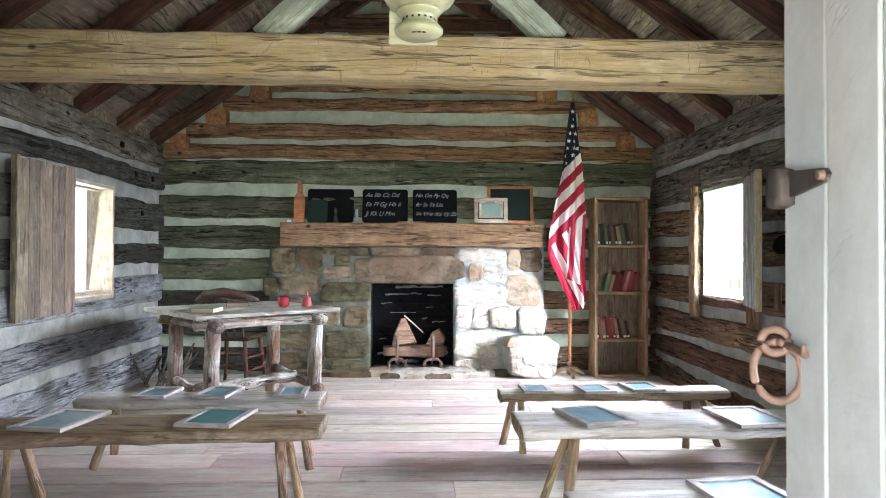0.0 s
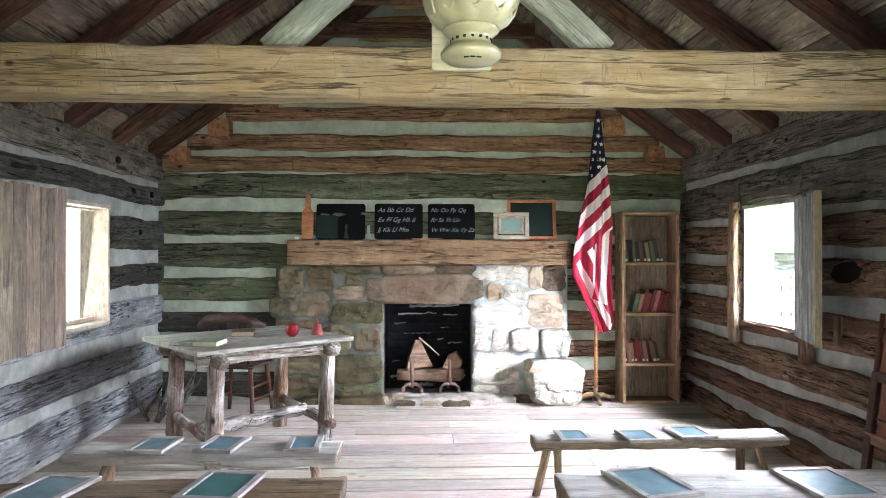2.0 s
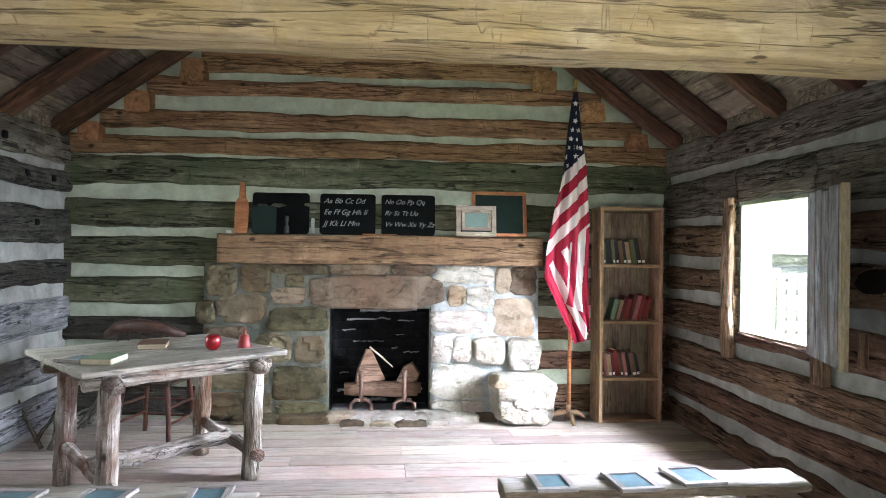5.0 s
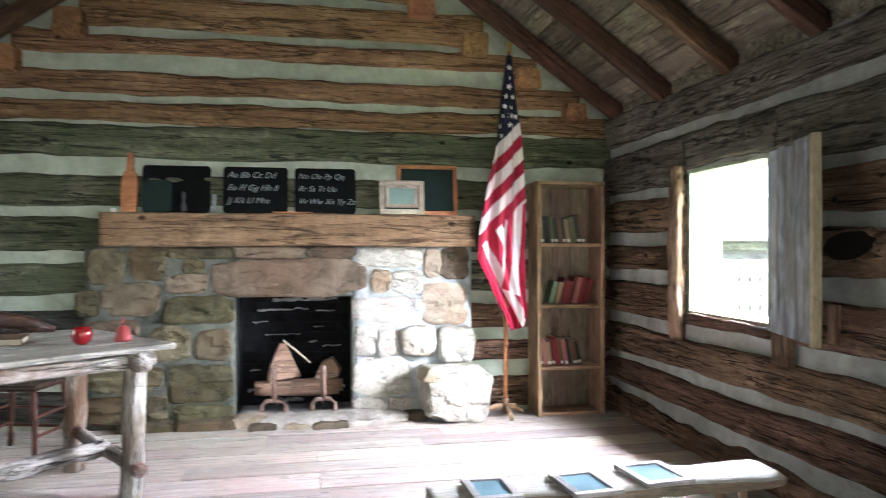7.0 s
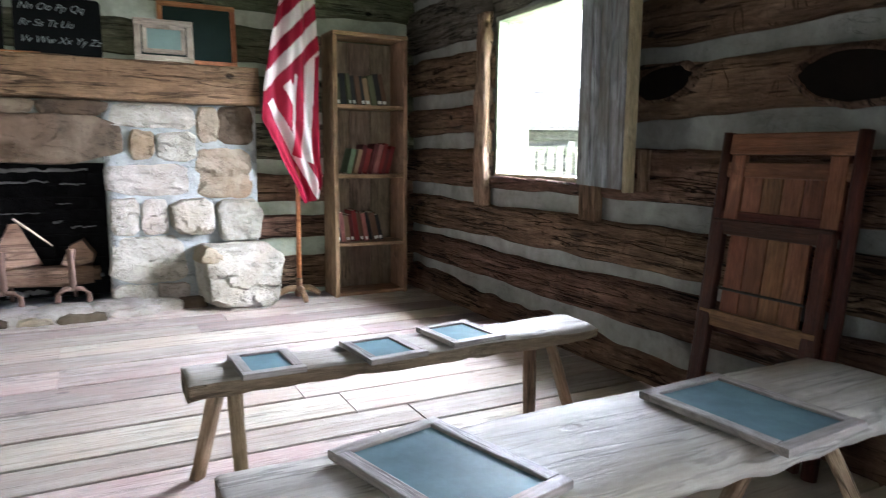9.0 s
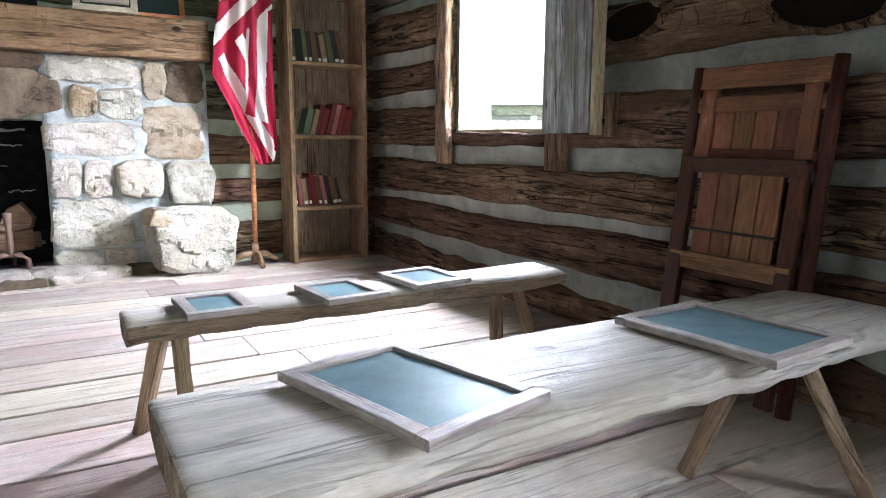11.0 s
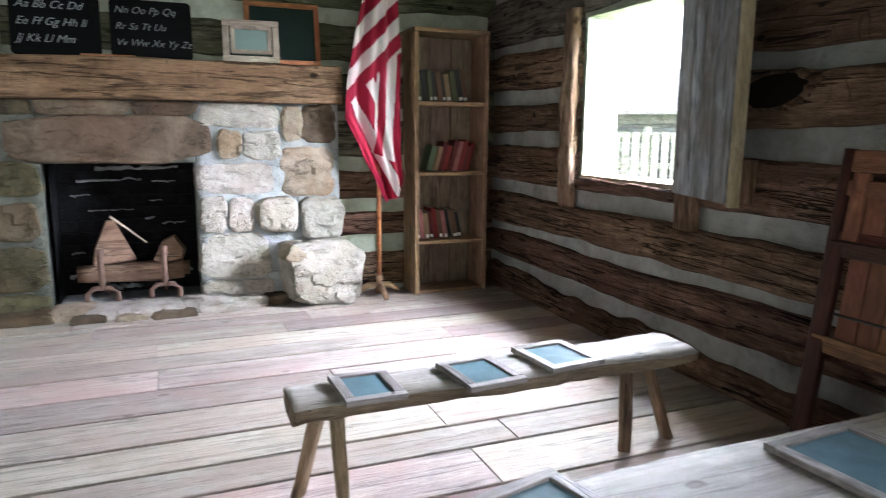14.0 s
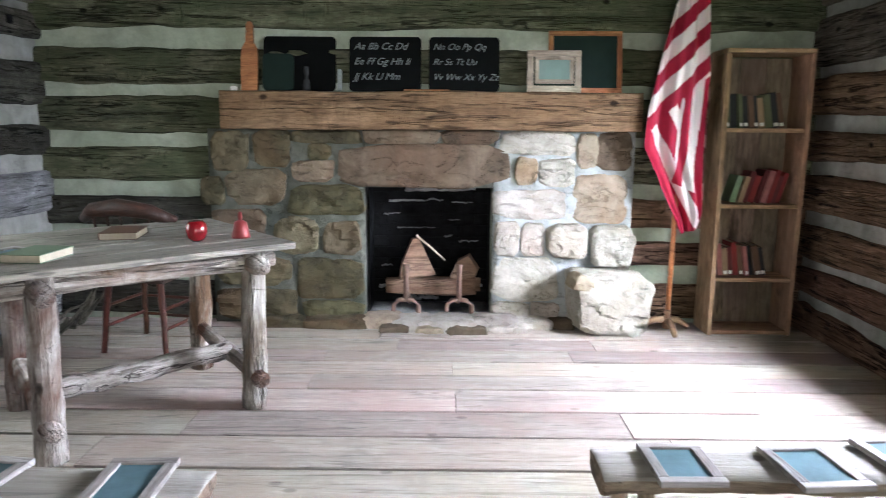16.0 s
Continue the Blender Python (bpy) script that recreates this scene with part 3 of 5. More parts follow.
for i, (z0, z1) in enumerate(LOGS_RIGHT):
    if z0 < DOOR[2]:
        lay(z0, z1, XL, DOOR[0], "x", YF, -1, LOG_GREY, wall_front, 300 + i)
        lay(z0, z1, DOOR[1], XR, "x", YF, -1, LOG_GREY, wall_front, 330 + i)
    else:
        lay(z0, z1, XL, XR, "x", YF, -1, LOG_GREY, wall_front, 360 + i)

def knot_hollow(y, z, half_len, half_h, turn, seed):
    """A dark almond-shaped hollow with a raised, torn lip in an east wall log."""
    for name, prof, mat in (("knot_lip", ((1.22, -0.008), (1.08, 0.012), (1.0, 0.018), (0.95, 0.013), (0.94, 0.008)), LOG_DARK), ("knot_hollow", ((0.99, 0.013), (0.6, 0.012), (0.05, 0.011)), KNOT)):
        bm = bmesh.new()
        rows = []
        for r, d in prof:
            row = []
            for k in range(40):
                a = 2 * math.pi * k / 40
                rr = r * (1 + 0.16 * nz(math.cos(a) * 2, math.sin(a) * 2, seed) + 0.06 * nz(math.cos(a) * 7, math.sin(a) * 7, seed))
                pinch = 1 - 0.35 * abs(math.cos(a)) ** 3
                row.append((-0.008 - d - 0.006 * nz(math.cos(a) * 5, math.sin(a) * 5, seed + 4) * (r > 1), half_len * rr * math.cos(a), half_h * rr * math.sin(a) * pinch))
            rows.append(row)
        rings(bm, rows, False)
        if name == "knot_hollow":
            bm.faces.new([v for v in bm.verts][-40:])
        part(name, bm, mat, wall_right, m=pose(XR - PROUD, y, z, turn), smooth=True)


knot_hollow(4.61, 1.315, 0.165, 0.068, -7, 1.0)
knot_hollow(3.80, 1.27, 0.20, 0.085, 4, 5.0)

# log ends of the roof purlins that step up the gable
for x, z, s in ((2.12, 2.41, 0.165), (1.72, 2.66, 0.18), (1.28, 2.92, 0.20), (0.85, 3.20, 0.21), (-2.50, 2.38, 0.165), (-2.12, 2.64, 0.20), (-1.68, 2.92, 0.20), (-1.25, 3.20, 0.22)):
    tagged(part("log_end", hewn(0.16, s, s * 0.9, 0.02, 0.012, 0.01, 0.05, x * 9), LOGEND, m=along((x, YB + 0.02, z), (x, YB - 0.14, z))[0]), "square cut end of a roof log in the gable wall", "log end", "purlin ends", "structure")

# roof boards in one mesh, above the rafters
bm = bmesh.new()
rng = random.Random(5)
for sgn in (1, -1):
    foot = XR + 0.12 if sgn > 0 else XL - 0.12
    run = abs(foot - RIDGE_X)
    d = Vector((-sgn, 0, SLOPE)).normalized()
    nrm = Vector((sgn * SLOPE, 0, 1)).normalized()
    total, s = run * math.sqrt(1 + SLOPE * SLOPE), -0.35
    while s < total:
        w = rng.uniform(0.17, 0.26)
        y = YF - 0.45
        while y < YB + 0.4:
            ln = rng.uniform(1.4, 3.2)
            y1 = min(YB + 0.45, y + ln)
            t = rng.uniform(0.02, 0.026)
            base = Vector((foot, 0, EAVE + 0.02 - SLOPE * 0.12 + 0.10)) + d * s + nrm * rng.uniform(0.0, 0.006)
            quad = [base, base + d * (min(w, total + 0.02 - s) - rng.uniform(0.004, 0.012)), base + d * (min(w, total + 0.02 - s) - 0.006) + nrm * t, base + nrm * t]
            rings(bm, [[(p.x, yy, p.z) for p in quad] for yy in (y, y1 - 0.005)])
            y = y1
        s += w
ceiling = part("ceiling", bm, SHEATH)
tagged(ceiling, "bare grey roof boards on dark rafters", "ceiling", kind="structure")
bm = bmesh.new()
z0 = EAVE + 0.18
for sgn in (1, -1):
    foot = (XR + 0.45) if sgn > 0 else (XL - 0.45)
    zf = z0 - 0.45 * SLOPE
    prof = [(foot, zf), (RIDGE_X, RIDGE_Z + 0.20), (RIDGE_X, RIDGE_Z + 0.24), (foot, zf + 0.04)]
    rings(bm, [[(x, y, z) for x, z in prof] for y in (YF - 0.6, YB + 0.6)])
tagged(part("roof", bm, SHEATH), "shingled roof over the cabin", "roof", kind="structure")

for y in (1.05, 1.60, 2.10, 2.65, 3.35, 4.10, 4.85, 5.57, 6.33, 7.08):
    for sgn in (1, -1):
        foot = XR if sgn > 0 else XL
        m, L = along((foot + sgn * 0.10, y, EAVE - 0.045), (RIDGE_X, y, RIDGE_Z + 0.025))
        tagged(part("rafter", hewn(L, 0.085, 0.13, 0.015, 0.006, 0.012, 0.2, y * 3 + sgn), RAFTER, m=m, smooth=True), "dark red-brown rafter pole under the roof boards", "rafter", "rafters", "structure")
for y in (4.85, 5.57, 6.33, 2.395, 3.35):
    m, L = along((-1.05, y, 3.32), (0.78, y, 3.32))
    tagged(part("collar_tie", hewn(L, 0.07, 0.12, 0.012, 0.005, 0.01, 0.3, y), RAFTER, m=m), "dark collar tie between two rafters", "collar tie", "collar ties", "structure")
# plates on the side walls that close the eaves between the rafters
for x, sgn in ((XR + 0.08, 1), (XL - 0.08, -1)):
    tagged(part("wall_plate", hewn(YB - YF, 0.12, 0.14, 0.02, 0.006, 0.01, 0.3, x), SHEATH, m=pose(x, YF, EAVE + 0.06, 0, 0, 90)), "pale board closing the eaves between rafters", "wall plate", kind="structure")

TIE_Y = 3.805
tagged(part("tie_beam", hewn(XR - XL + 0.36, 0.25, 0.232, 0.022, 0.010, 0.014, 0.05, 3.7, 3), BEAM, m=pose(XL - 0.18, TIE_Y, 2.277, 0, 0.1), smooth=True), "thick pale hewn oak tie beam with long cracks", "beam", kind="structure")
for x0, x1 in ((-0.90, -0.16), (0.68, -0.06)):
    m, L = along((x0, TIE_Y, 2.38), (x1, TIE_Y, 3.06))
    tagged(part("truss_brace", hewn(L + 0.1, 0.09, 0.145, 0.012, 0.006, 0.012, 0.15, x0), BRACE, m=m, smooth=True), "pale greenish diagonal truss brace standing on the tie beam", "brace", "truss braces", "structure")

# ---- windows ----


def window_lining(name, w, x_in, x_out, sgn, label):
    y0, y1, z0, z1 = w
    win = thing(name, label, "window", pose(x_in, (y0 + y1) / 2, z0), kind="structure")
    t, hw, h = 0.03, (y1 - y0) / 2, z1 - z0
    depth = abs(x_out - x_in) + 0.07
    for nm, p, q, up in (("sill", (0, -hw, 0.015), (0, hw, 0.015), (0, 0, 1)), ("head", (0, -hw, h - 0.015), (0, hw, h - 0.015), (0, 0, 1)),
                         ("jamb", (0, hw - 0.015, t), (0, hw - 0.015, h - t), (0, -1, 0)), ("jamb", (0, -hw + 0.015, t), (0, -hw + 0.015, h - t), (0, 1, 0))):
        m, L = along(p, q, up)
        part(nm, board(L, depth, t, 0.004, 0.002, hw), FRAME_PALE if sgn < 0 else PALE if nm == "sill" else BRACE, win, m=Matrix.Translation((sgn * (depth / 2 - 0.02), 0, 0)) @ m)
    return win


win_r = window_lining("window_1", WIN_R, XR, XR + CORE, 1, "open square window with a pale board lining in the log wall")
win_l = window_lining("window_2", WIN_L, XL, XL - CORE, -1, "open square window with a pale wooden frame in the log wall")
window_lining("window_3", WIN_R2, XR, XR + CORE, 1, "open square window near the door in the log wall")
# outer stop of the west window
for p, q in (((-0.10, -0.36, 0.93), (-0.10, 0.36, 0.93)), ((-0.10, -0.36, 0.05), (-0.10, 0.36, 0.05))):
    m, L = along(p, q, (1, 0, 0))
    part("stop", board(L, 0.035, 0.03, 0.003), FRAME_PALE, win_l, m=m)

# rough split facings on the inside of the east window
m, L = along((-0.055, 0.525, -0.17), (-0.05, 0.535, 0.98), (-1, 0, 0))
part("split_facing", hewn(L, 0.14, 0.07, 0.03, 0.028, 0.022, 0.02, 4.2, 3), JAMB, win_r, "rough split slab with torn bark edges", m, True)
m, L = along((-0.05, -0.515, -0.17), (-0.05, -0.515, 0.005), (-1, 0, 0))
part("facing_block", hewn(L, 0.13, 0.05, 0.01, 0.006, 0.006, 0.05, 1.2), LOG_DARK, win_r, m=m)
m, L = along((-0.05, -0.875, -0.01), (-0.05, -0.875, 0.17), (-1, 0, 0))
part("stay_block", hewn(L, 0.05, 0.045, 0.008, 0.004, 0.004, 0.05, 2.2), JAMB, win_r, m=m)


def shutter(hinge, free, z0, z1, mat, edge, label):
    hx, hy = hinge
    L = math.hypot(free[0] - hx, free[1] - hy)
    ang = math.degrees(math.atan2(free[1] - hy, free[0] - hx))
    sh = thing("window_shutter", label, "shutter", pose(hx, hy, z0, 0, 0, ang), "window shutters")
    rng, x = random.Random(int(abs(hx) * 100)), 0.0
    while x < L - 0.03:
        w = min(rng.uniform(0.10, 0.17), L - x)
        part("board", board(z1 - z0 + rng.uniform(-0.012, 0.012), w - 0.006, 0.024, 0.003, 0.002, x * 7), mat, sh,
             m=along((x + w / 2, rng.uniform(-0.002, 0.002), 0), (x + w / 2, 0, z1 - z0), (0, 1, 0))[0])
        x += w
    for zz in (0.14, z1 - z0 - 0.15):
        part("batten", board(L - 0.06, 0.085, 0.022, 0.003, 0.002, zz), mat, sh, m=pose(0.03, -0.024 if hx < 0 else 0.024, zz, 90))
    part("edge_strip", board(z1 - z0 + 0.02, 0.036, 0.04, 0.004, 0.002, 8), edge, sh, m=along((L + 0.012, 0.006, -0.01), (L + 0.012, 0.006, z1 - z0), (0, 1, 0))[0])
    for zz in (0.14, z1 - z0 - 0.15) if hx > 0 else ():
        part("strap_hinge", box(-0.02, 0.036, zz - 0.016, 0.16, 0.041, zz + 0.016, 0.002), DARK_IRON, sh)
    if hx > 0:
        part("latch", box(L - 0.1, 0.036, 0.44, L - 0.03, 0.05, 0.47, 0.003), DARK_IRON, sh)
    return sh


shutter((2.36, 5.11), (2.188, 4.585), 0.875, 1.80, SHUTTER, PALE, "weathered grey board shutter standing open beside the window")
shutter((-2.63, 5.33), (-2.64, 4.60), 0.80, 1.86, SHUTTER_TAN, SHUTTER_TAN, "tan weathered board shutter folded open against the log wall")

# ---- door ----
door = thing("door_1", "grey weathered plank door swung open into the room", "door", pose(0.56, 0.57, 0.01, 0, 0, 83.2), kind="structure")
x = 0.0
for i, w in enumerate((0.17, 0.18, 0.19, 0.17, 0.175)):
    part("plank", board(1.9, w - 0.005, 0.045, 0.006, 0.004, i * 3), DOOR_PAINT, door, m=along((x + w / 2, 0, 0), (x + w / 2, 0, 1.9), (0, 1, 0))[0])
    x += w
for zz in (0.35, 1.62):
    part("batten", board(0.8, 0.12, 0.03, 0.004, 0.002, zz), DOOR_PAINT, door, m=pose(0.05, -0.04, zz, 90))
# the hasp and the ring pull, near the free edge, on the side that faces the doorway
bm = bmesh.new()
rings(bm, [[(0.86, y, 1.33), (0.86, y, 1.385), (0.70, y, 1.372), (0.685, y, 1.36), (0.70, y, 1.348)] for y in (0.024, 0.032)])
hasp = part("hasp", bm, LATCH_IRON, door, "dark forged iron strap")
bm = stone_mesh(0.055, 0.035, 0.075, 3, 0.006, 2, 0.3)
part("hasp_knuckle", bm, LATCH_IRON, door, m=pose(0.862, 0.036, 1.353), smooth=True)
part("hasp_pin", pole([(0.70, 0.02, 1.36), (0.70, 0.042, 1.36)], [0.011, 0.008], 10), IRON, hasp)
ring = [(0.84 + 0.028 * math.sin(a), 0.052 + 0.034 * math.sin(a), 1.003 + 0.056 * math.cos(a)) for a in [2 * math.pi * i / 28 for i in range(29)]]
ring_pull = part("ring_pull", pole(ring, [0.008] * 29, 8), IRON, door, "rusty iron ring", smooth=True)
eye = [(0.83 + 0.004 * math.sin(a), 0.06 + 0.026 * math.cos(a), 1.062 + 0.022 * math.sin(a)) for a in [2 * math.pi * i / 16 for i in range(17)]]
part("ring_eye", pole(eye, [0.008] * 17, 8), IRON, ring_pull, smooth=True)
part("ring_staple", pole([(0.83, 0.04, 1.055), (0.80, 0.032, 1.05), (0.765, 0.034, 1.045), (0.745, 0.045, 1.065)], [0.008, 0.008, 0.007, 0.004], 8), IRON, door, smooth=True)
for zz in (1.66, 0.39):
    part("strap_hinge", box(0.0, 0.023, zz - 0.02, 0.5, 0.029, zz + 0.02, 0.003), DARK_IRON, door)

# ---- fireplace ----
FY = 7.20
fire = thing("fireplace", "rough fieldstone fireplace with thick pale mortar and a sooty firebox", "fireplace", pose(0, 0, 0), kind="")


def mortar_bed(x0, z0, x1, z1, seed, mat):
    """A lumpy face of mortar, closed behind."""
    bm = box(x0, FY - 0.012, z0, x1, YB - 0.035, z1)
    bmesh.ops.subdivide_edges(bm, edges=bm.edges[:], cuts=14, use_grid_fill=True)
    for v in bm.verts:
        if v.co.y < FY:
            v.co.y += 0.012 * nz(v.co.x * 6, v.co.z * 6, seed)
    part("mortar_bed", bm, mat, fire, smooth=True)


# left and upper beds hold the shade in their colour, the right one is paler
mortar_bed(-1.58, 0.0, -0.54, 1.32, 1, MORTAR_SHADED)
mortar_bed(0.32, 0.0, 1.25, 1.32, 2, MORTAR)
mortar_bed(-0.54, 0.94, 0.32, 1.32, 3, MORTAR_SHADED)
for r in ((-0.62, YB - 0.03, 0.0, -0.54, 7.76, 1.0), (0.32, YB - 0.03, 0.0, 0.40, 7.76, 1.0), (-0.62, 7.72, 0.0, 0.40, 7.80, 1.0), (-0.62, YB - 0.03, 0.95, 0.40, 7.80, 1.03)):
    wall_piece = part("firebox_wall", box(*r), SOOT_AND_HOLE, fire)
    if r[1] > 7.7:
        back_wall = wall_piece
part("firebox_floor", box(-0.54, FY - 0.02, -0.02, 0.32, 7.72, 0.02), ASH, fire)
for r in ((-0.9, YB + CORE, -0.2, -0.63, 7.95, 1.05), (0.41, YB + CORE, -0.2, 0.68, 7.95, 1.05), (-0.63, 7.81, -0.2, 0.41, 7.95, 1.05), (-0.9, YB + CORE, 1.05, 0.68, 7.95, 4.9)):
    part("chimney", box(*r), STONE, fire)
# sooty bricks at the back of the firebox
brick0 = None
for r in range(11):
    for c in range(5):
        x = -0.535 + c * 0.215 - (0.105 if r % 2 else 0)
        if brick0 is None:
            brick0 = part("brick", box(-0.1, -0.018, -0.036, 0.1, 0.018, 0.036, 0.008), SOOT_AND_HOLE, back_wall)
            o = brick0
            o.matrix_basis = pose(x + 0.1, 7.705, 0.08 + r * 0.083)
        else:
            o = share(brick0, pose(x + 0.1, 7.705 + 0.006 * nz(r, c, 0), 0.08 + r * 0.083, 0, 0, 2 * nz(c, r, 4)), back_wall)
        if not -0.46 < x + 0.1 < 0.26:
            o.scale.x = 0.5
            o.location.x = max(-0.485, min(0.265, o.location.x))

rng = random.Random(8)
for k, (z, x0, x1, r) in enumerate(((0.885, -0.30, 0.22, 0.016), (0.80, -0.42, -0.02, 0.009), (0.79, 0.05, 0.2, 0.005), (0.70, -0.46, -0.34, 0.006), (0.66, 0.02, 0.12, 0.005), (0.60, -0.36, -0.05, 0.006), (0.53, 0.0, 0.05, 0.008),
                                    (0.50, 0.10, 0.25, 0.005), (0.31, -0.48, -0.40, 0.008), (0.15, -0.5, -0.28, 0.015), (0.155, -0.2, 0.28, 0.015), (0.06, -0.3, -0.05, 0.02))):
    m, L = along((x0, 7.688, z), (x1, 7.688, z + rng.uniform(-0.004, 0.012)))
    part("mortar_line", limb(L, r, r * 0.6, 0.016, r * 0.9, k * 3, 18, 6), ASH, fire, m=m, smooth=True)

STONES_LEFT = [(-1.55, 1.05, -1.32, 1.30), (-1.27, 1.08, -1.04, 1.31), (-1.64, 0.82, -1.49, 1.00), (-1.46, 0.82, -1.08, 1.05), (-1.04, 0.76, -0.56, 0.95), (-1.17, 0.48, -0.85, 0.74),
               (-0.82, 0.49, -0.58, 0.70), (-1.00, 0.18, -0.56, 0.45), (-0.97, 0.05, -0.56, 0.15), (-1.02, 0.98, -0.75, 1.11), (-0.91, 1.125, -0.77, 1.22), (-1.02, 1.235, -0.57, 1.31),
               (-1.56, 0.54, -1.22, 0.78), (-1.56, 0.27, -1.05, 0.46), (-1.56, 0.03, -1.02, 0.23)]
LINTEL = [(-0.71, 0.945, 0.42, 1.225), (-0.54, 1.235, -0.05, 1.315), (-0.02, 1.235, 0.34, 1.315)]
STONES_RIGHT = [(0.37, 1.17, 0.86, 1.31), (0.88, 1.08, 1.00, 1.30), (1.01, 1.07, 1.22, 1.31), (0.47, 0.97, 0.60, 1.14), (0.63, 0.96, 0.85, 1.13), (0.32, 0.74, 0.80, 0.92), (0.85, 0.71, 1.21, 1.04),
                (0.34, 0.49, 0.49, 0.71), (0.52, 0.49, 0.66, 0.70), (0.69, 0.48, 0.95, 0.70), (0.99, 0.43, 1.26, 0.69), (0.33, 0.17, 0.76, 0.46), (0.33, 0.04, 0.58, 0.15), (0.60, 0.04, 0.78, 0.15)]


def face_stone(x0, z0, x1, z1, mat, seed, proud=0.034, power=9.0, strata=0.0):
    x0, z0, x1, z1 = x0 - 0.010, z0 - 0.009, x1 + 0.010, z1 + 0.009
    w, h = x1 - x0, z1 - z0
    d = 0.12 + proud
    return stone_part("stone", rock(w, d, h, seed, 0.007, 13, power, 12, strata), mat, fire, pose((x0 + x1) / 2, FY - proud + d / 2, (z0 + z1) / 2, 0, 2.5 * nz(seed, 1, 0)))


# dim tones left, pale tones right: the light's falloff is in the stone colours
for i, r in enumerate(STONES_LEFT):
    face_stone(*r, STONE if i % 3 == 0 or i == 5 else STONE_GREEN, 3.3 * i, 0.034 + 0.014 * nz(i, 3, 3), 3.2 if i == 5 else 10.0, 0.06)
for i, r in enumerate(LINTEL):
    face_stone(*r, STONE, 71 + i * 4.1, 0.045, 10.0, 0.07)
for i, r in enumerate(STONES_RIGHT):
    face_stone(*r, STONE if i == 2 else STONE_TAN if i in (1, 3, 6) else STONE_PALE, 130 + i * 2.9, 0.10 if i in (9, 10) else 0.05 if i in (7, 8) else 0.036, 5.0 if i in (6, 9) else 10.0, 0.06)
# the big layered block that juts out beside the hearth, a smaller brown one on its shoulder, and the hearth slabs
stone_part("jutting_stone", rock(0.50, 0.40, 0.42, 9.3, 0.008, 34, 14.0, 9, 0.075), STONE_PALE, fire, pose(1.09, FY - 0.11, 0.205, -3, 2, 6), 20)
stone_part("shoulder_stone", rock(0.17, 0.16, 0.11, 17.7, 0.010, 7, 6.0, 10), STONE_TAN, fire, pose(0.895, FY - 0.245, 0.355, 0, 14, 10))
for i, (x, y, w, h, d, mt) in enumerate(((-0.44, -0.04, 0.26, 0.11, 0.22, STONE_TAN), (-0.20, -0.08, 0.28, 0.09, 0.26, STONE_PALE), (0.06, -0.10, 0.30, 0.11, 0.28, STONE_PALE), (0.33, -0.08, 0.30, 0.12, 0.24, STONE_PALE), (0.58, -0.06, 0.28, 0.09, 0.20, STONE_PALE), (0.79, -0.05, 0.18, 0.08, 0.18, STONE),
                                          (-0.74, -0.06, 0.42, 0.09, 0.24, STONE_GREEN), (-1.14, -0.05, 0.38, 0.08, 0.22, STONE_GREEN), (-0.33, -0.19, 0.17, 0.05, 0.11, STONE), (-0.10, -0.22, 0.16, 0.04, 0.10, STONE_TAN), (0.15, -0.24, 0.24, 0.05, 0.10, STONE), (0.44, -0.20, 0.26, 0.05, 0.10, STONE_PALE))):
    stone_part("hearth_stone", rock(w + 0.02, d, h, 41 + i * 5, 0.013, 9, 9.0, 14, 0.03), mt, fire, pose(x, FY + y, 0.02 + 0.01 * nz(i, 2, 2), 0, 5 * nz(i, 5, 1), 14 * nz(i, 7, 0)), 24)

tagged(part("mantel", hewn(2.70, 0.235, 0.24, 0.014, 0.010, 0.010, 0.05, 6.1, 2), MANTEL, m=pose(-1.447, 7.172, 1.44), smooth=True), "thick hewn reddish oak mantel beam over the fireplace", "mantel")


def andiron(x):
    a = thing("andiron", "rusty iron andiron in the firebox", "andiron", pose(x, FY + 0.06, 0.02), "andirons")
    part("post", pole([(0, 0, 0.12), (0, -0.01, 0.30), (0, 0, 0.38)], [0.020, 0.017, 0.027], 8), IRON, a, smooth=True)
    for s in (-1, 1):
        part("foot", pole([(0, 0, 0.13), (s * 0.05, -0.01, 0.13), (s * 0.085, -0.02, 0.10), (s * 0.09, -0.02, 0.0)], [0.017, 0.017, 0.016, 0.022], 8), IRON, a, smooth=True)
    part("bar", pole([(0, 0, 0.14), (0, 0.2, 0.14), (0, 0.4, 0.13), (0, 0.4, 0.0)], [0.012] * 4, 8), IRON, a, smooth=True)


andiron(-0.27)
andiron(0.10)


def firewood(p, q, w, h, seed, label):
    m, L = along(p, q)
    tagged(part("firewood", hewn(L, w, h, min(w, h) * 0.3, 0.02, 0.03, 0.06, seed), FIREWOOD, m=m, smooth=True), label, "firewood", "firewood on the andirons")


firewood((-0.42, FY + 0.22, 0.22), (0.22, FY + 0.22, 0.23), 0.12, 0.11, 3, "round of firewood lying across the andirons")
firewood((-0.32, FY + 0.36, 0.21), (0.26, FY + 0.34, 0.21), 0.11, 0.10, 9, "round of firewood lying across the andirons")
bm = bmesh.new()
prof = [(-0.13, 0.0), (0.14, 0.03), (0.02, 0.30), (-0.03, 0.30), (-0.11, 0.12)]
rings(bm, [[(x * s, y, z * s) for x, z in prof] for y, s in ((-0.04, 0.95), (0.03, 1.0), (0.09, 0.9))])
tagged(part("firewood", bm, FIREWOOD, m=pose(-0.20, FY + 0.18, 0.27, -14, 0, 8)), "pale split wedge of firewood leaning upright", "firewood", "firewood on the andirons")
bm = bmesh.new()
prof = [(-0.10, 0.02), (-0.03, 0.0), (0.09, 0.03), (0.11, 0.09), (0.04, 0.19), (-0.04, 0.15)]
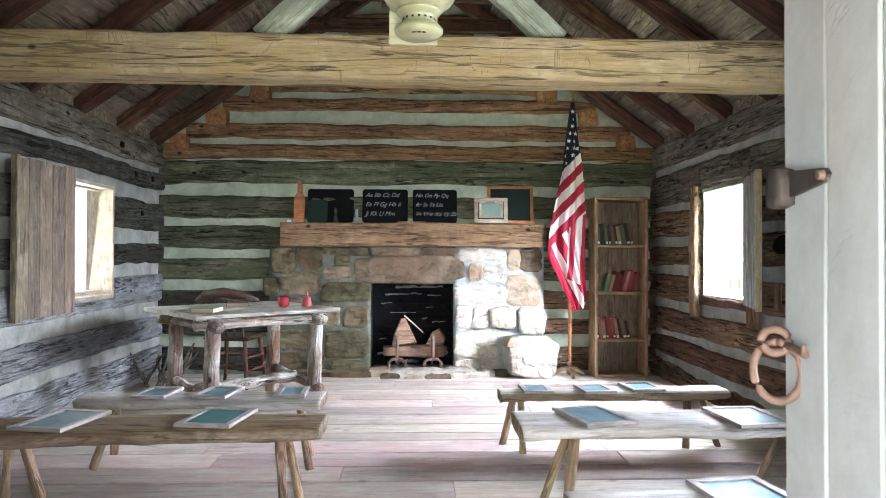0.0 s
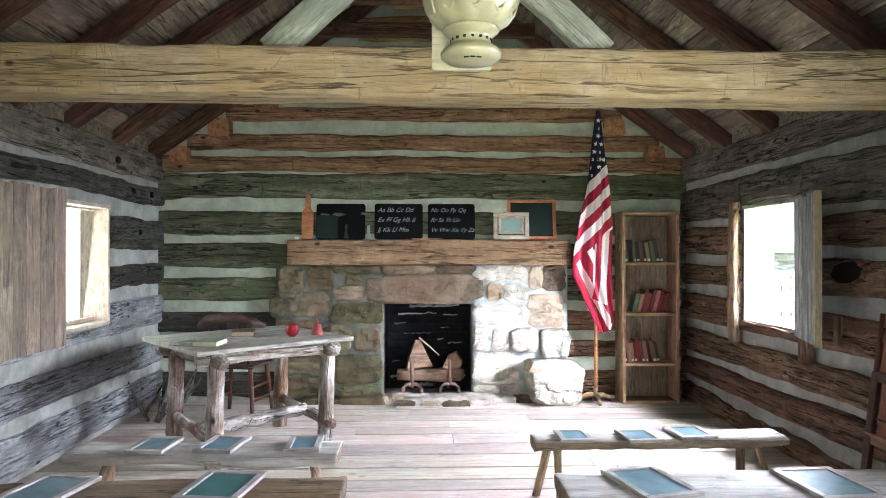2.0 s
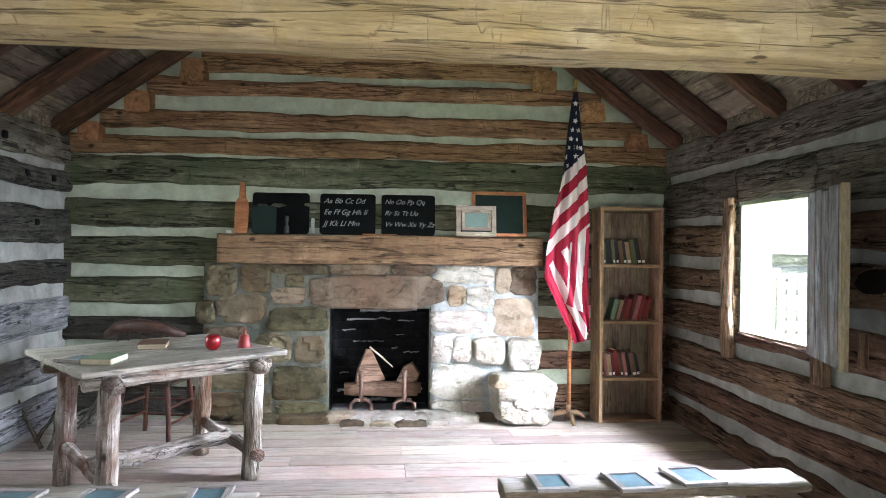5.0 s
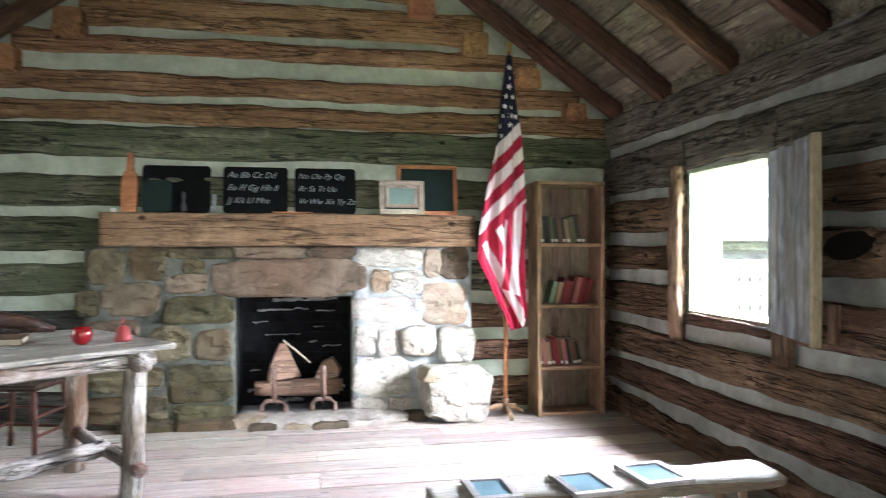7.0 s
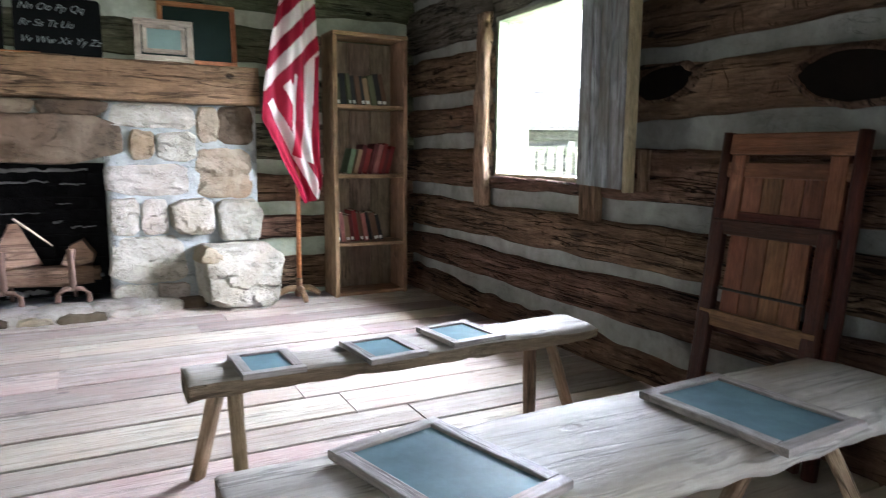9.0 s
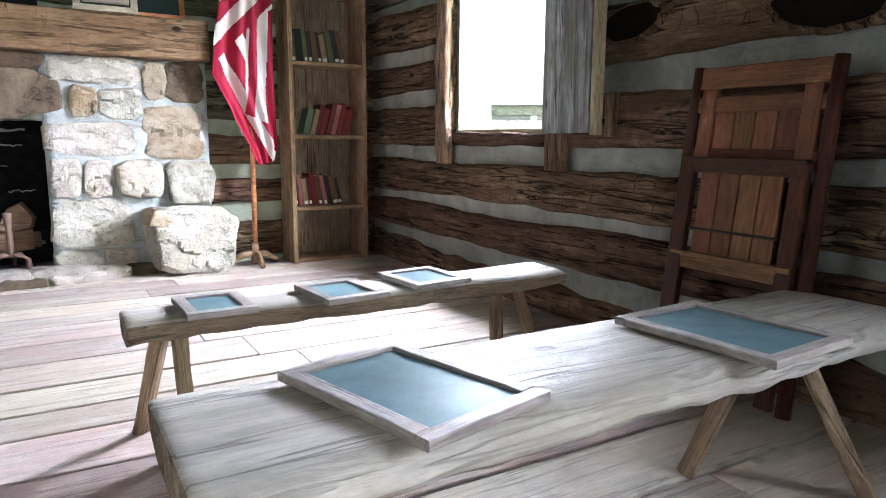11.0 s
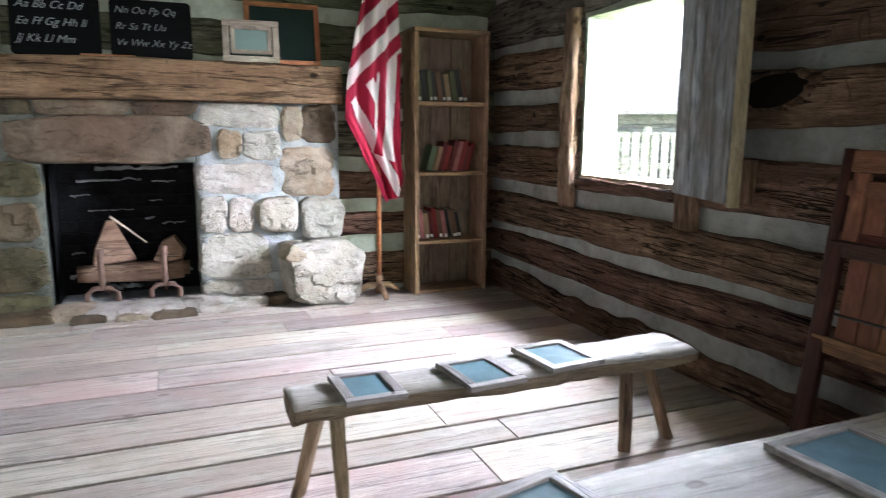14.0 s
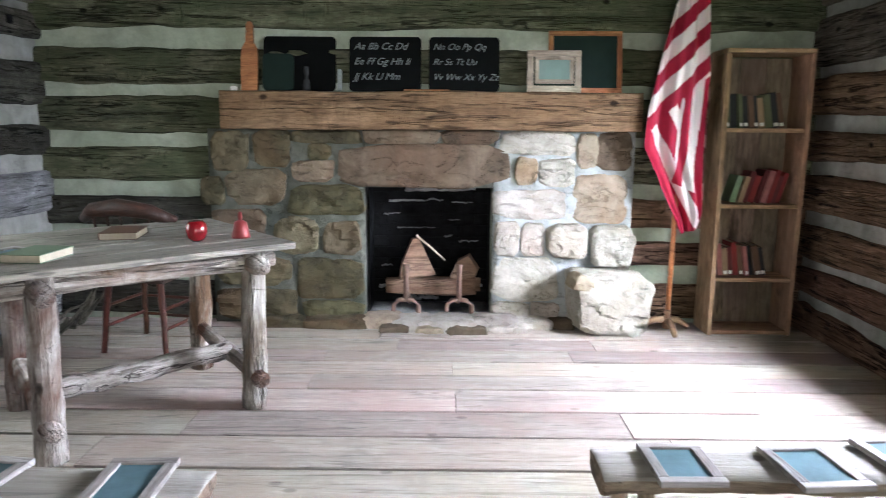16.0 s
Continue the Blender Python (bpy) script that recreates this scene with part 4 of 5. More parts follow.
rings(bm, [[(x * s, y, z * s) for x, z in prof] for y, s in ((-0.04, 0.9), (0.04, 1.0), (0.12, 0.9))])
tagged(part("firewood", bm, FIREWOOD, m=pose(0.13, FY + 0.17, 0.27, -8, 0, -6)), "stubby split piece of firewood on the andirons", "firewood", "firewood on the andirons")
m, L = along((-0.20, FY + 0.10, 0.60), (0.0, FY + 0.13, 0.42))
tagged(part("stick", limb(L, 0.008, 0.006, 0.005, 0.001, 2), FRAME_PALE, m=m), "thin pale stick laid on the firewood", "stick")

# ---- on the mantel ----
MZ = 1.565


def slab(name, x0, x1, h, y, lean, t, mat, label, cat, rim=None, rim_w=0.03, group=""):
    """A flat board that stands on the mantel and leans back."""
    w = x1 - x0
    b = thing(name, label, cat, pose((x0 + x1) / 2, y, MZ, -lean), group)
    bm = bmesh.new()
    k = 0.005 if rim else 0.0
    sec = [(x, z + h / 2 + 0.001) for x, z in section(w - 2 * k, h - 2 * k - 0.002, 0.004 if rim else 0.028, 1 if rim else 5)]
    rings(bm, [[(x, y, z) for x, z in sec] for y in (-t / 2, t / 2)])
    panel = part("panel", bm, mat, b)
    if rim:
        for p, q, up in (((-w / 2, 0, rim_w / 2), (w / 2, 0, rim_w / 2), (0, -1, 0)), ((-w / 2, 0, h - rim_w / 2), (w / 2, 0, h - rim_w / 2), (0, -1, 0)),
                         ((-w / 2 + rim_w / 2, 0, rim_w), (-w / 2 + rim_w / 2, 0, h - rim_w), (0, -1, 0)), ((w / 2 - rim_w / 2, 0, rim_w), (w / 2 - rim_w / 2, 0, h - rim_w), (0, -1, 0))):
            m, L = along(p, q, up)
            part("frame_rail", board(L, rim_w, t + 0.012, 0.003), rim, b, m=m)
    return panel if name == "blackboard" else b


def chalk_lines(b, lines, size, y, top, x0):
    for i, tx in enumerate(lines):
        cu = bpy.data.curves.new("writing", "FONT")
        cu.body, cu.size, cu.shear, cu.space_character, cu.offset = tx, size, 0.4, 1.0, 0.0
        tmp = bpy.data.objects.new("writing", cu)
        me = bpy.data.meshes.new_from_object(tmp)
        bpy.data.objects.remove(tmp)
        me.materials.clear()
        me.materials.append(CHALK)
        ob = new("writing", me)
        ob.parent = b
        ob.matrix_basis = pose(x0, y, top - i * 0.098, 90)


slab("blackboard", -1.20, -0.725, 0.355, 7.20, 9, 0.014, BLACKBOARD, "plain black board leaning on the mantel", "blackboard", group="blackboards")
b1 = slab("blackboard", -0.635, -0.165, 0.355, 7.19, 9, 0.014, BLACKBOARD, "black board with the cursive alphabet A to M in chalk", "blackboard", group="blackboards")
b2 = slab("blackboard", -0.115, 0.345, 0.355, 7.19, 9, 0.014, BLACKBOARD, "black board with the cursive alphabet N to Z in chalk", "blackboard", group="blackboards")
chalk_lines(b1, ("Aa Bb Cc Dd", "Ee Ff Gg Hh Ii", "Jj Kk Ll Mm"), 0.064, -0.0085, 0.272, -0.205)
chalk_lines(b2, ("Nn Oo Pp Qq", "Rr Ss Tt Uu", "Vv Ww Xx Yy Zz"), 0.059, -0.0085, 0.272, -0.205)
slab("school_slate", -1.185, -0.985, 0.235, 7.13, 8, 0.014, GREENBOARD, "small dark slate leaning on the black board", "slate")
slab("framed_slate", 0.665, 1.145, 0.40, 7.20, 8, 0.012, GREENBOARD, "green slate in a thin orange wood frame", "slate", ORANGE, 0.032)
fr = slab("picture_frame", 0.52, 0.865, 0.265, 7.13, 8, 0.016, GREENBOARD, "small pale stepped wooden frame round a green panel", "frame", FRAME_PALE, 0.04)
for p, q in (((-0.125, -0.012, 0.065), (0.125, -0.012, 0.065)), ((-0.125, -0.012, 0.215), (0.125, -0.012, 0.215)), ((-0.112, -0.012, 0.075), (-0.112, -0.012, 0.205)), ((0.112, -0.012, 0.075), (0.112, -0.012, 0.205))):
    m, L = along(p, q, (0, -1, 0))
    part("inner_rail", board(L, 0.026, 0.022, 0.003), FRAME_PALE, fr, m=m)
part("inner_panel", box(-0.10, -0.016, 0.07, 0.10, -0.010, 0.21), plain("sage_panel", (0.18, 0.26, 0.23), 0.6), fr)
# bottle-shaped wooden paddle
bm = bmesh.new()
prof = [(-0.053, 0), (-0.056, 0.2), (-0.05, 0.27), (-0.026, 0.31), (-0.022, 0.42), (-0.012, 0.44), (0.012, 0.44), (0.022, 0.42), (0.026, 0.31), (0.05, 0.27), (0.056, 0.2), (0.053, 0)]
rings(bm, [[(x, y, z) for x, z in prof] for y in (-0.011, 0.011)])
tagged(part("wooden_paddle", bm, ORANGE, m=pose(-1.275, 7.15, MZ, -8)), "orange wooden paddle with a narrow handle standing on the mantel", "paddle")
tagged(part("paper_scrap", box(-0.02, -0.015, 0, 0.02, 0.015, 0.025, 0.004), WHITE, m=pose(-1.37, 7.13, MZ)), "small white scrap on the mantel", "scrap")
tagged(part("chalk_stick", box(-0.014, -0.012, 0, 0.014, 0.012, 0.135, 0.004), CHALK, m=pose(-0.685, 7.12, MZ, -6)), "white chalk eraser stick standing on the mantel", "chalk")
tagged(part("ink_bottle", lathe([(0.0, 0), (0.024, 0.0), (0.026, 0.02), (0.024, 0.06), (0.012, 0.075), (0.012, 0.095), (0.017, 0.10), (0.017, 0.15), (0.0, 0.152)], 16), plain("dark_glass", (0.03, 0.03, 0.03), 0.15), m=pose(-0.90, 7.13, MZ), smooth=True), "small dark ink bottle on the mantel", "bottle")
m, L = along((-0.27, 7.085, MZ + 0.006), (0.02, 7.08, MZ + 0.006))
tagged(part("pointer", limb(L, 0.006, 0.004, 0.002, 0.0, 3), ORANGE, m=m), "thin wooden pointer lying on the mantel", "pointer")

# ---- bookcase and books ----
BX0, BX1, BY0, BY1, BH = 1.73, 2.28, 6.97, 7.225, 1.83
case = thing("bookcase", "narrow brown plank bookcase, mostly empty shelves", "bookcase", pose(BX0, BY0, 0))
bw, bd = BX1 - BX0, BY1 - BY0
for x in (0.016, bw - 0.016):
    part("side", board(BH - 0.03, bd, 0.03, 0.004, 0.003, x * 5), SHELF, case, m=along((x, bd / 2, 0), (x, bd / 2, BH - 0.03), (1, 0, 0))[0])
part("top", board(bw, bd + 0.01, 0.028, 0.004, 0.002, 3), SHELF, case, m=pose(0, bd / 2, BH - 0.014))
SHELVES = (0.385, 0.865, 1.345)
for z in (0.03,) + SHELVES:
    part("shelf", board(bw - 0.064, bd - 0.03, 0.026, 0.004, 0.002, z * 7), SHELF, case, m=pose(0.032, bd / 2 - 0.01, z - 0.013))
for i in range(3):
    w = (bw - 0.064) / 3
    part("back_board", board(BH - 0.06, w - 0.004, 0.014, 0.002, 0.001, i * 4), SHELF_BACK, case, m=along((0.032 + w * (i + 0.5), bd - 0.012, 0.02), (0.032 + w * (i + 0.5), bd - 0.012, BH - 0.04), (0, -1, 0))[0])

COVERS = {n: plain("cover_" + n, c, 0.6, 0, 0.35, 25) for n, c in (("red", (0.20, 0.022, 0.022)), ("maroon", (0.11, 0.02, 0.022)), ("black", (0.02, 0.02, 0.022)), ("green", (0.16, 0.22, 0.14)), ("tan", (0.30, 0.20, 0.12)),
                                                                     ("rose", (0.34, 0.13, 0.12)), ("olive", (0.10, 0.11, 0.06)), ("brown", (0.13, 0.07, 0.045)))}


def book(m, t, d, h, cover, label, group="", tag=False):
    """Stands along local x (thickness t), spine to -y."""
    b = thing("book", label, "book", m, group)
    part("page_block", box(0.003, 0.004, 0.003, t - 0.003, d - 0.004, h - 0.003), PAPER, b)
    part("cover", boxes([(0, 0, 0, 0.003, d, h), (t - 0.003, 0, 0, t, d, h), (0.003, -0.001, 0, t - 0.003, 0.003, h)]), COVERS[cover], b)
    if tag:
        part("spine_label", box(0.006, -0.003, 0.010, t - 0.006, -0.001, 0.032), WHITE, b)


def row_of_books(x, z, plan, lean, words, tag=False):
    rng = random.Random(int(z * 100))
    for i, cov in enumerate(plan):
        t, h = rng.uniform(0.026, 0.042), rng.uniform(0.175, 0.225)
        a = lean * (0.35 + 0.65 * i / len(plan)) if lean < 0 else lean
        m = pose(BX0 + x, BY0 + 0.06 + rng.uniform(0, 0.03), z + 0.001 + (t * math.sin(radians(abs(a))) if a > 0 else 0), 0, a, 0)
        book(m, t, 0.14, h, cov, words.format(cov), "books in the bookcase", tag and i % 3 != 1)
        x += t / math.cos(radians(a)) + 0.003


row_of_books(0.05, SHELVES[2], ("olive", "black", "olive", "black", "brown", "black", "tan", "olive", "black", "brown"), -13, "old {} book on the bookcase shelf", True)
row_of_books(0.115, SHELVES[1], ("green", "tan", "maroon", "red", "maroon", "rose", "red", "maroon", "red"), 15, "old {} book leaning on the shelf")
row_of_books(0.035, SHELVES[0], ("black", "rose", "tan", "maroon", "red", "brown", "rose", "black", "brown", "black"), -14, "worn {} book leaning on the shelf", True)

# ---- flag ----
flag = thing("flag", "striped flag with white stars hanging limp from an orange pole", "flag", pose(1.495, 7.06, 0))
part("pole", pole([(0, 0, 0.06), (0.005, 0, 0.9), (0.015, 0, 1.9), (0.028, 0, 2.84)], [0.017, 0.016, 0.015, 0.013], 12), ORANGE, flag, smooth=True)
part("finial", lathe([(0.0, 0), (0.02, 0.0), (0.012, 0.02), (0.026, 0.045), (0.02, 0.07), (0.0, 0.09)], 14), plain("gilt", (0.45, 0.32, 0.1), 0.35, 0.8), flag, m=pose(0.028, 0, 2.84), smooth=True)
part("base_hub", lathe([(0.0, 0.02), (0.03, 0.02), (0.034, 0.06), (0.022, 0.10), (0.022, 0.15), (0.0, 0.15)], 16), SHELF, flag, smooth=True)
for a in (20, 160, 270):
    d = (math.cos(radians(a)), math.sin(radians(a)))
    part("base_foot", pole([(d[0] * 0.02, d[1] * 0.02, 0.075), (d[0] * 0.08, d[1] * 0.08, 0.07), (d[0] * 0.14, d[1] * 0.14, 0.035), (d[0] * 0.17, d[1] * 0.17, 0.014)], [0.022, 0.024, 0.020, 0.018], 8), SHELF, flag, smooth=True)


def edge_left(z):
    return float(np.interp(z, (0.68, 0.80, 1.00, 1.23, 1.45, 1.75, 2.07, 2.50, 2.80), (0.03, -0.03, -0.13, -0.245, -0.225, -0.17, -0.095, -0.045, 0.0)))


def edge_right(z):
    return float(np.interp(z, (0.68, 0.78, 1.00, 1.40, 1.67, 1.90, 2.15, 2.45, 2.80), (0.135, 0.165, 0.15, 0.145, 0.155, 0.135, 0.115, 0.065, 0.035)))


def flag_colour(x, z):
    """0 red, 1 white, 2 navy, in the folds as the cloth falls."""
    d = z - 1.05 * (x + 0.05)
    if d > 2.13:
        return 2
    if d > 1.49 - 0.25 * max(0.0, x):
        return 1 if int((2.13 - d) / 0.108) % 2 == 0 else 0
    if x > -0.035 + 0.05 * (z - 1.3) and z > 0.98 - 0.5 * x:
        s = x + 0.05 * (1.6 - z)
        return 1 if 0.045 < s < 0.125 or -0.03 < s < -0.005 else 0
    e = z + 1.98 * (x + 0.29)
    return 1 if 1.50 < e < 1.63 or 1.83 < e < 1.97 else 0


bm = bmesh.new()
NU, NV = 72, 300
grid = []
for j in range(NV + 1):
    z = 0.68 + (2.80 - 0.68) * j / NV
    a, b = edge_left(z), edge_right(z)
    row = []
    for i in range(NU + 1):
        u = i / NU
        x = a + (b - a) * u
        fold = 0.035 * math.sin(u * 10 + 1.5 * z) + 0.018 * math.sin(u * 23 + 3 * z + 1) + 0.01 * nz(x * 20, z * 8, 2)
        row.append(bm.verts.new((x, -0.035 - (0.02 + fold) * min(1, (b - a) / 0.2), z + 0.03 * (u - 0.4) * (1 if z < 1.0 else 0))))
    grid.append(row)
for j in range(NV):
    for i in range(NU):
        f = bm.faces.new((grid[j][i], grid[j][i + 1], grid[j + 1][i + 1], grid[j + 1][i]))
        c = f.calc_center_median()
        f.material_index = flag_colour(c.x, c.z)
        f.smooth = True
cloth = part("cloth", bm, [FLAG_RED, FLAG_WHITE, FLAG_BLUE], flag)
sol = cloth.modifiers.new("thickness", "SOLIDIFY")
sol.thickness = 0.002


def star_mesh(r):
    bm = bmesh.new()
    pts = [((r if k % 2 == 0 else r * 0.42) * math.sin(math.pi * k / 5), (r if k % 2 == 0 else r * 0.42) * math.cos(math.pi * k / 5)) for k in range(10)]
    rings(bm, [[(x, y, z) for x, z in pts] for y in (0, 0.002)])
    return bm


star0 = None
for row in range(9):
    zc = 2.70 - row * 0.075
    for col in range(4):
        a, b = edge_left(zc), edge_right(zc)
        n = 1 if b - a < 0.1 else 2 if b - a < 0.15 else 3
        if col >= n:
            continue
        u = (col + 0.5 + 0.2 * (row % 2)) / n
        x = a + (b - a) * min(u, 0.88)
        if flag_colour(x, zc - 0.03) != 2:
            continue
        fold = 0.035 * math.sin(u * 10 + 1.5 * zc) + 0.018 * math.sin(u * 23 + 3 * zc + 1)
        m = pose(x, -0.035 - (0.02 + fold) * min(1, (b - a) / 0.2) - 0.008, zc, 0, 12 * (row % 3))
        if star0 is None:
            star0 = part("star", star_mesh(0.026), FLAG_WHITE, cloth, m=m)
        else:
            share(star0, m, cloth)


# ---- benches and slates ----
def bench(x0, x1, yl, yr, ztop, thick, mat, edge_seed, feet, label, wav=0.03, slant=0.0):
    """A split-log bench. yl, yr: near and far edge at the two ends; feet: places of the four feet."""
    e = thing("bench", label, "bench", pose(0, 0, 0), "school benches")
    bm = bmesh.new()
    n, rows = 90, []
    for i in range(n + 1):
        f = min(max((i - 0.7) / (n - 1.4), 0.0), 1.0)
        x = x0 + (x1 - x0) * f
        ya, yb = yl[0] + (yr[0] - yl[0]) * f, yl[1] + (yr[1] - yl[1]) * f
        end = 0.006 * (1 if i in (0, n) else 0)
        ya += wav * nz(x * 2.1, edge_seed, 0) + 0.009 * nz(x * 7, edge_seed, 1) + 0.002 * nz(x * 31, edge_seed, 2) + end
        yb += 0.5 * wav * nz(x * 2.1, edge_seed, 5) + 0.006 * nz(x * 13, edge_seed, 6) - end
        dip = 0.016 * nz(x * 2.3, edge_seed, 8) + 0.007 * nz(x * 14, edge_seed, 9)
        k = 4
        top = [(x, ya + (yb - ya) * j / k, ztop - (0.010 if j in (0, k) else 0.0) - end * 0.5 + 0.003 * nz(x * 4, j, edge_seed)) for j in range(k + 1)]
        if slant:
            top[0] = (x, ya, ztop - slant * (1 + 0.5 * nz(x * 5, edge_seed, 3)))
            top[1] = (x, ya + 0.05 + 0.012 * nz(x * 6, edge_seed, 4), top[1][2])
        bot = [(x, ya + (yb - ya) * g, ztop - thick * (0.75 if g in (0.03, 0.97) else 1.0) + dip) for g in (0.97, 0.8, 0.2, 0.03)]
        rows.append(top + bot)
    rings(bm, rows)
    bmesh.ops.recalc_face_normals(bm, faces=bm.faces[:])
    bm.normal_update()
    for face in bm.faces:
        face.material_index = 1 if (wav > 0.04 and face.normal.y < -0.35) or abs(face.normal.x) > 0.8 else 0
    part("seat", bm, [mat, BENCH_BARK], e, smooth=True)
    for fx, fy, tx in feet:
        f = (tx - x0) / (x1 - x0)
        ym = (yl[0] + yl[1]) / 2 + ((yr[0] + yr[1]) - (yl[0] + yl[1])) / 2 * f
        ty = ym + (fy - ym) * 0.3
        m, L = along((fx, fy, 0.0), (tx, ty, ztop - thick * 0.6))
        part("leg", hewn(L, 0.044, 0.036, 0.009, 0.008, 0.007, 0.05, fx * 7 + fy), LEG, e, m=m, smooth=True)
    return e


bench(0.455, 1.93, (4.37, 4.585), (4.40, 4.665), 0.375, 0.065, BENCH, 2.3, ((0.49, 4.58, 0.56), (0.59, 4.36, 0.59), (1.88, 4.50, 1.77), (1.655, 4.46, 1.685)), "weathered split-log bench with a wavy bark edge", 0.045)
bench(0.42, 2.14, (3.27, 3.69), (3.31, 3.70), 0.43, 0.075, BENCH, 6.1, ((0.58, 3.60, 0.70), (0.62, 3.30, 0.70), (1.67, 3.62, 1.80), (1.94, 3.31, 1.80)), "broad pale split-log bench with worn top", 0.03, 0.028)
bench(0.44, 2.15, (2.10, 2.51), (2.12, 2.50), 0.42, 0.07, BENCH, 9.7, ((0.56, 2.44, 0.66), (0.58, 2.16, 0.66), (1.8, 2.44, 1.9), (2.05, 2.15, 1.95)), "broad pale split-log bench near the door", 0.03, 0.028)
bench(-2.20, -0.53, (3.20, 3.66), (3.36, 3.72), 0.42, 0.075, BENCH_BROWN, 14.2, ((-2.12, 3.62, -2.02), (-1.93, 3.60, -1.97), (-0.66, 3.62, -0.72), (-0.70, 3.42, -0.74)), "brown split-log bench with bark on its edge", 0.05)
bench(-2.04, -0.62, (4.11, 4.385), (4.03, 4.385), 0.40, 0.06, BENCH, 19.5, ((-1.93, 4.42, -1.86), (-1.92, 4.12, -1.82), (-0.72, 4.38, -0.78), (-0.68, 4.08, -0.76)), "grey weathered split-log bench before the table")


def slate(cx, cy, z, w, d, turn, pane, label, tilt=(0, 0)):
    s = thing("school_slate", label, "slate", pose(cx, cy, z + 0.003, tilt[0], tilt[1], turn), "school slates")
    r = 0.032
    part("slate_panel", box(-w / 2 + r * 0.6, -d / 2 + r * 0.6, 0.003, w / 2 - r * 0.6, d / 2 - r * 0.6, 0.011), pane, s)
    for p, q in (((-w / 2, -d / 2 + r / 2, 0.009), (w / 2, -d / 2 + r / 2, 0.009)), ((-w / 2, d / 2 - r / 2, 0.009), (w / 2, d / 2 - r / 2, 0.009))):
        m, L = along(p, q)
        part("rail", board(L, r, 0.018, 0.003), SLATE_FRAME, s, m=m)
    for x in (-w / 2 + r / 2, w / 2 - r / 2):
        m, L = along((x, -d / 2 + r, 0.009), (x, d / 2 - r, 0.009))
        part("rail", board(L, r, 0.0175, 0.003), SLATE_FRAME, s, m=m)
    return s


TXT = "framed blue-grey writing slate lying on the bench"
slate(0.80, 3.49, 0.43, 0.265, 0.385, 14, SLATE, TXT)
slate(1.56, 3.45, 0.43, 0.285, 0.385, 4, SLATE, TXT)
slate(0.685, 4.45, 0.375, 0.185, 0.235, 1, SLATE, "small framed writing slate lying on the bench")
slate(1.06, 4.44, 0.375, 0.20, 0.25, 5, SLATE, "small framed writing slate lying on the bench")
slate(1.38, 4.50, 0.375, 0.215, 0.25, 6, SLATE, "small framed writing slate lying on the bench")
slate(1.04, 2.36, 0.42, 0.27, 0.38, 8, SLATE, TXT)
slate(1.55, 2.36, 0.42, 0.27, 0.38, -6, SLATE, TXT)
slate(-1.78, 3.50, 0.42, 0.27, 0.38, -10, SLATE, TXT)
slate(-1.05, 3.54, 0.42, 0.27, 0.36, -8, GREEN_SLATE, "framed green writing slate lying on the bench")
slate(-1.61, 4.255, 0.40, 0.203, 0.285, -4, SLATE, "small framed writing slate lying on the bench")
slate(-1.25, 4.255, 0.40, 0.206, 0.29, -8, SLATE, "small framed writing slate lying on the bench")
slate(-0.815, 4.255, 0.40, 0.182, 0.28, 2, SLATE, "small framed writing slate lying on the bench")

# ---- rustic table ----
TZ = 0.80
F_, R_, L_, B_ = Vector((-1.62, 4.97, 0)), Vector((-0.70, 5.78, 0)), Vector((-2.30, 5.80, 0)), Vector((-1.40, 6.62, 0))
table = thing("table", "rustic table with pale plank top on peeled log legs", "table", pose(0, 0, 0))
nb = 5
for i in range(nb):
    f0, f1 = (i + 0.01) / nb, (i + 0.985) / nb
    p = F_.lerp(L_, (f0 + f1) / 2) + Vector((0, 0, TZ - 0.015))
    q = R_.lerp(B_, (f0 + f1) / 2) + Vector((0, 0, TZ - 0.015))
    m, L = along(p, q)
    part("top_plank", board(L, (L_ - F_).length / nb - 0.004, 0.03, 0.004, 0.003, i * 5), TABLETOP, table, m=m)
legs = {"f": (-1.57, 5.17), "r": (-0.91, 5.74), "l": (-2.02, 5.70), "b": (-1.36, 6.28)}
for k, (x, y) in legs.items():
    m, L = along((x, y, 0), (x + 0.02, y, TZ - 0.03))
    part("leg", limb(L, 0.060, 0.055, 0.006, 0.010, x * 5, 14, 12), BARK, table, m=m, smooth=True)


def rail(a, b, z0, z1, r, over, seed):
    p, q = Vector((*legs[a], z0)), Vector((*legs[b], z1))
    d = (q - p).normalized() * over
    m, L = along(p - d, q + d)
    part("rail", limb(L, r, r * 0.85, 0.012, 0.010, seed, 14, 10), BARK, table, m=m, smooth=True)


rail("f", "r", TZ - 0.075, TZ - 0.085, 0.042, 0.12, 3)
rail("l", "b", TZ - 0.08, TZ - 0.08, 0.042, 0.12, 5)
rail("f", "l", TZ - 0.09, TZ - 0.09, 0.045, 0.14, 7)
rail("r", "b", TZ - 0.09, TZ - 0.09, 0.045, 0.14, 9)
rail("r", "b", 0.17, 0.24, 0.04, 0.10, 11)
rail("f", "l", 0.16, 0.24, 0.04, 0.10, 13)
p, q = Vector((*legs["f"], 0.19)).lerp(Vector((*legs["l"], 0.24)), 0.35), Vector((*legs["r"], 0.20)).lerp(Vector((*legs["b"], 0.24)), 0.4)
m, L = along(p, q)
part("rail", limb(L, 0.05, 0.045, 0.03, 0.014, 17, 14, 10), BARK, table, m=m, smooth=True)


def at_top(a, b):
    """A place on the table top: a along the near right edge, b away from it."""
    return F_.lerp(R_, a) + (L_ - F_) * b


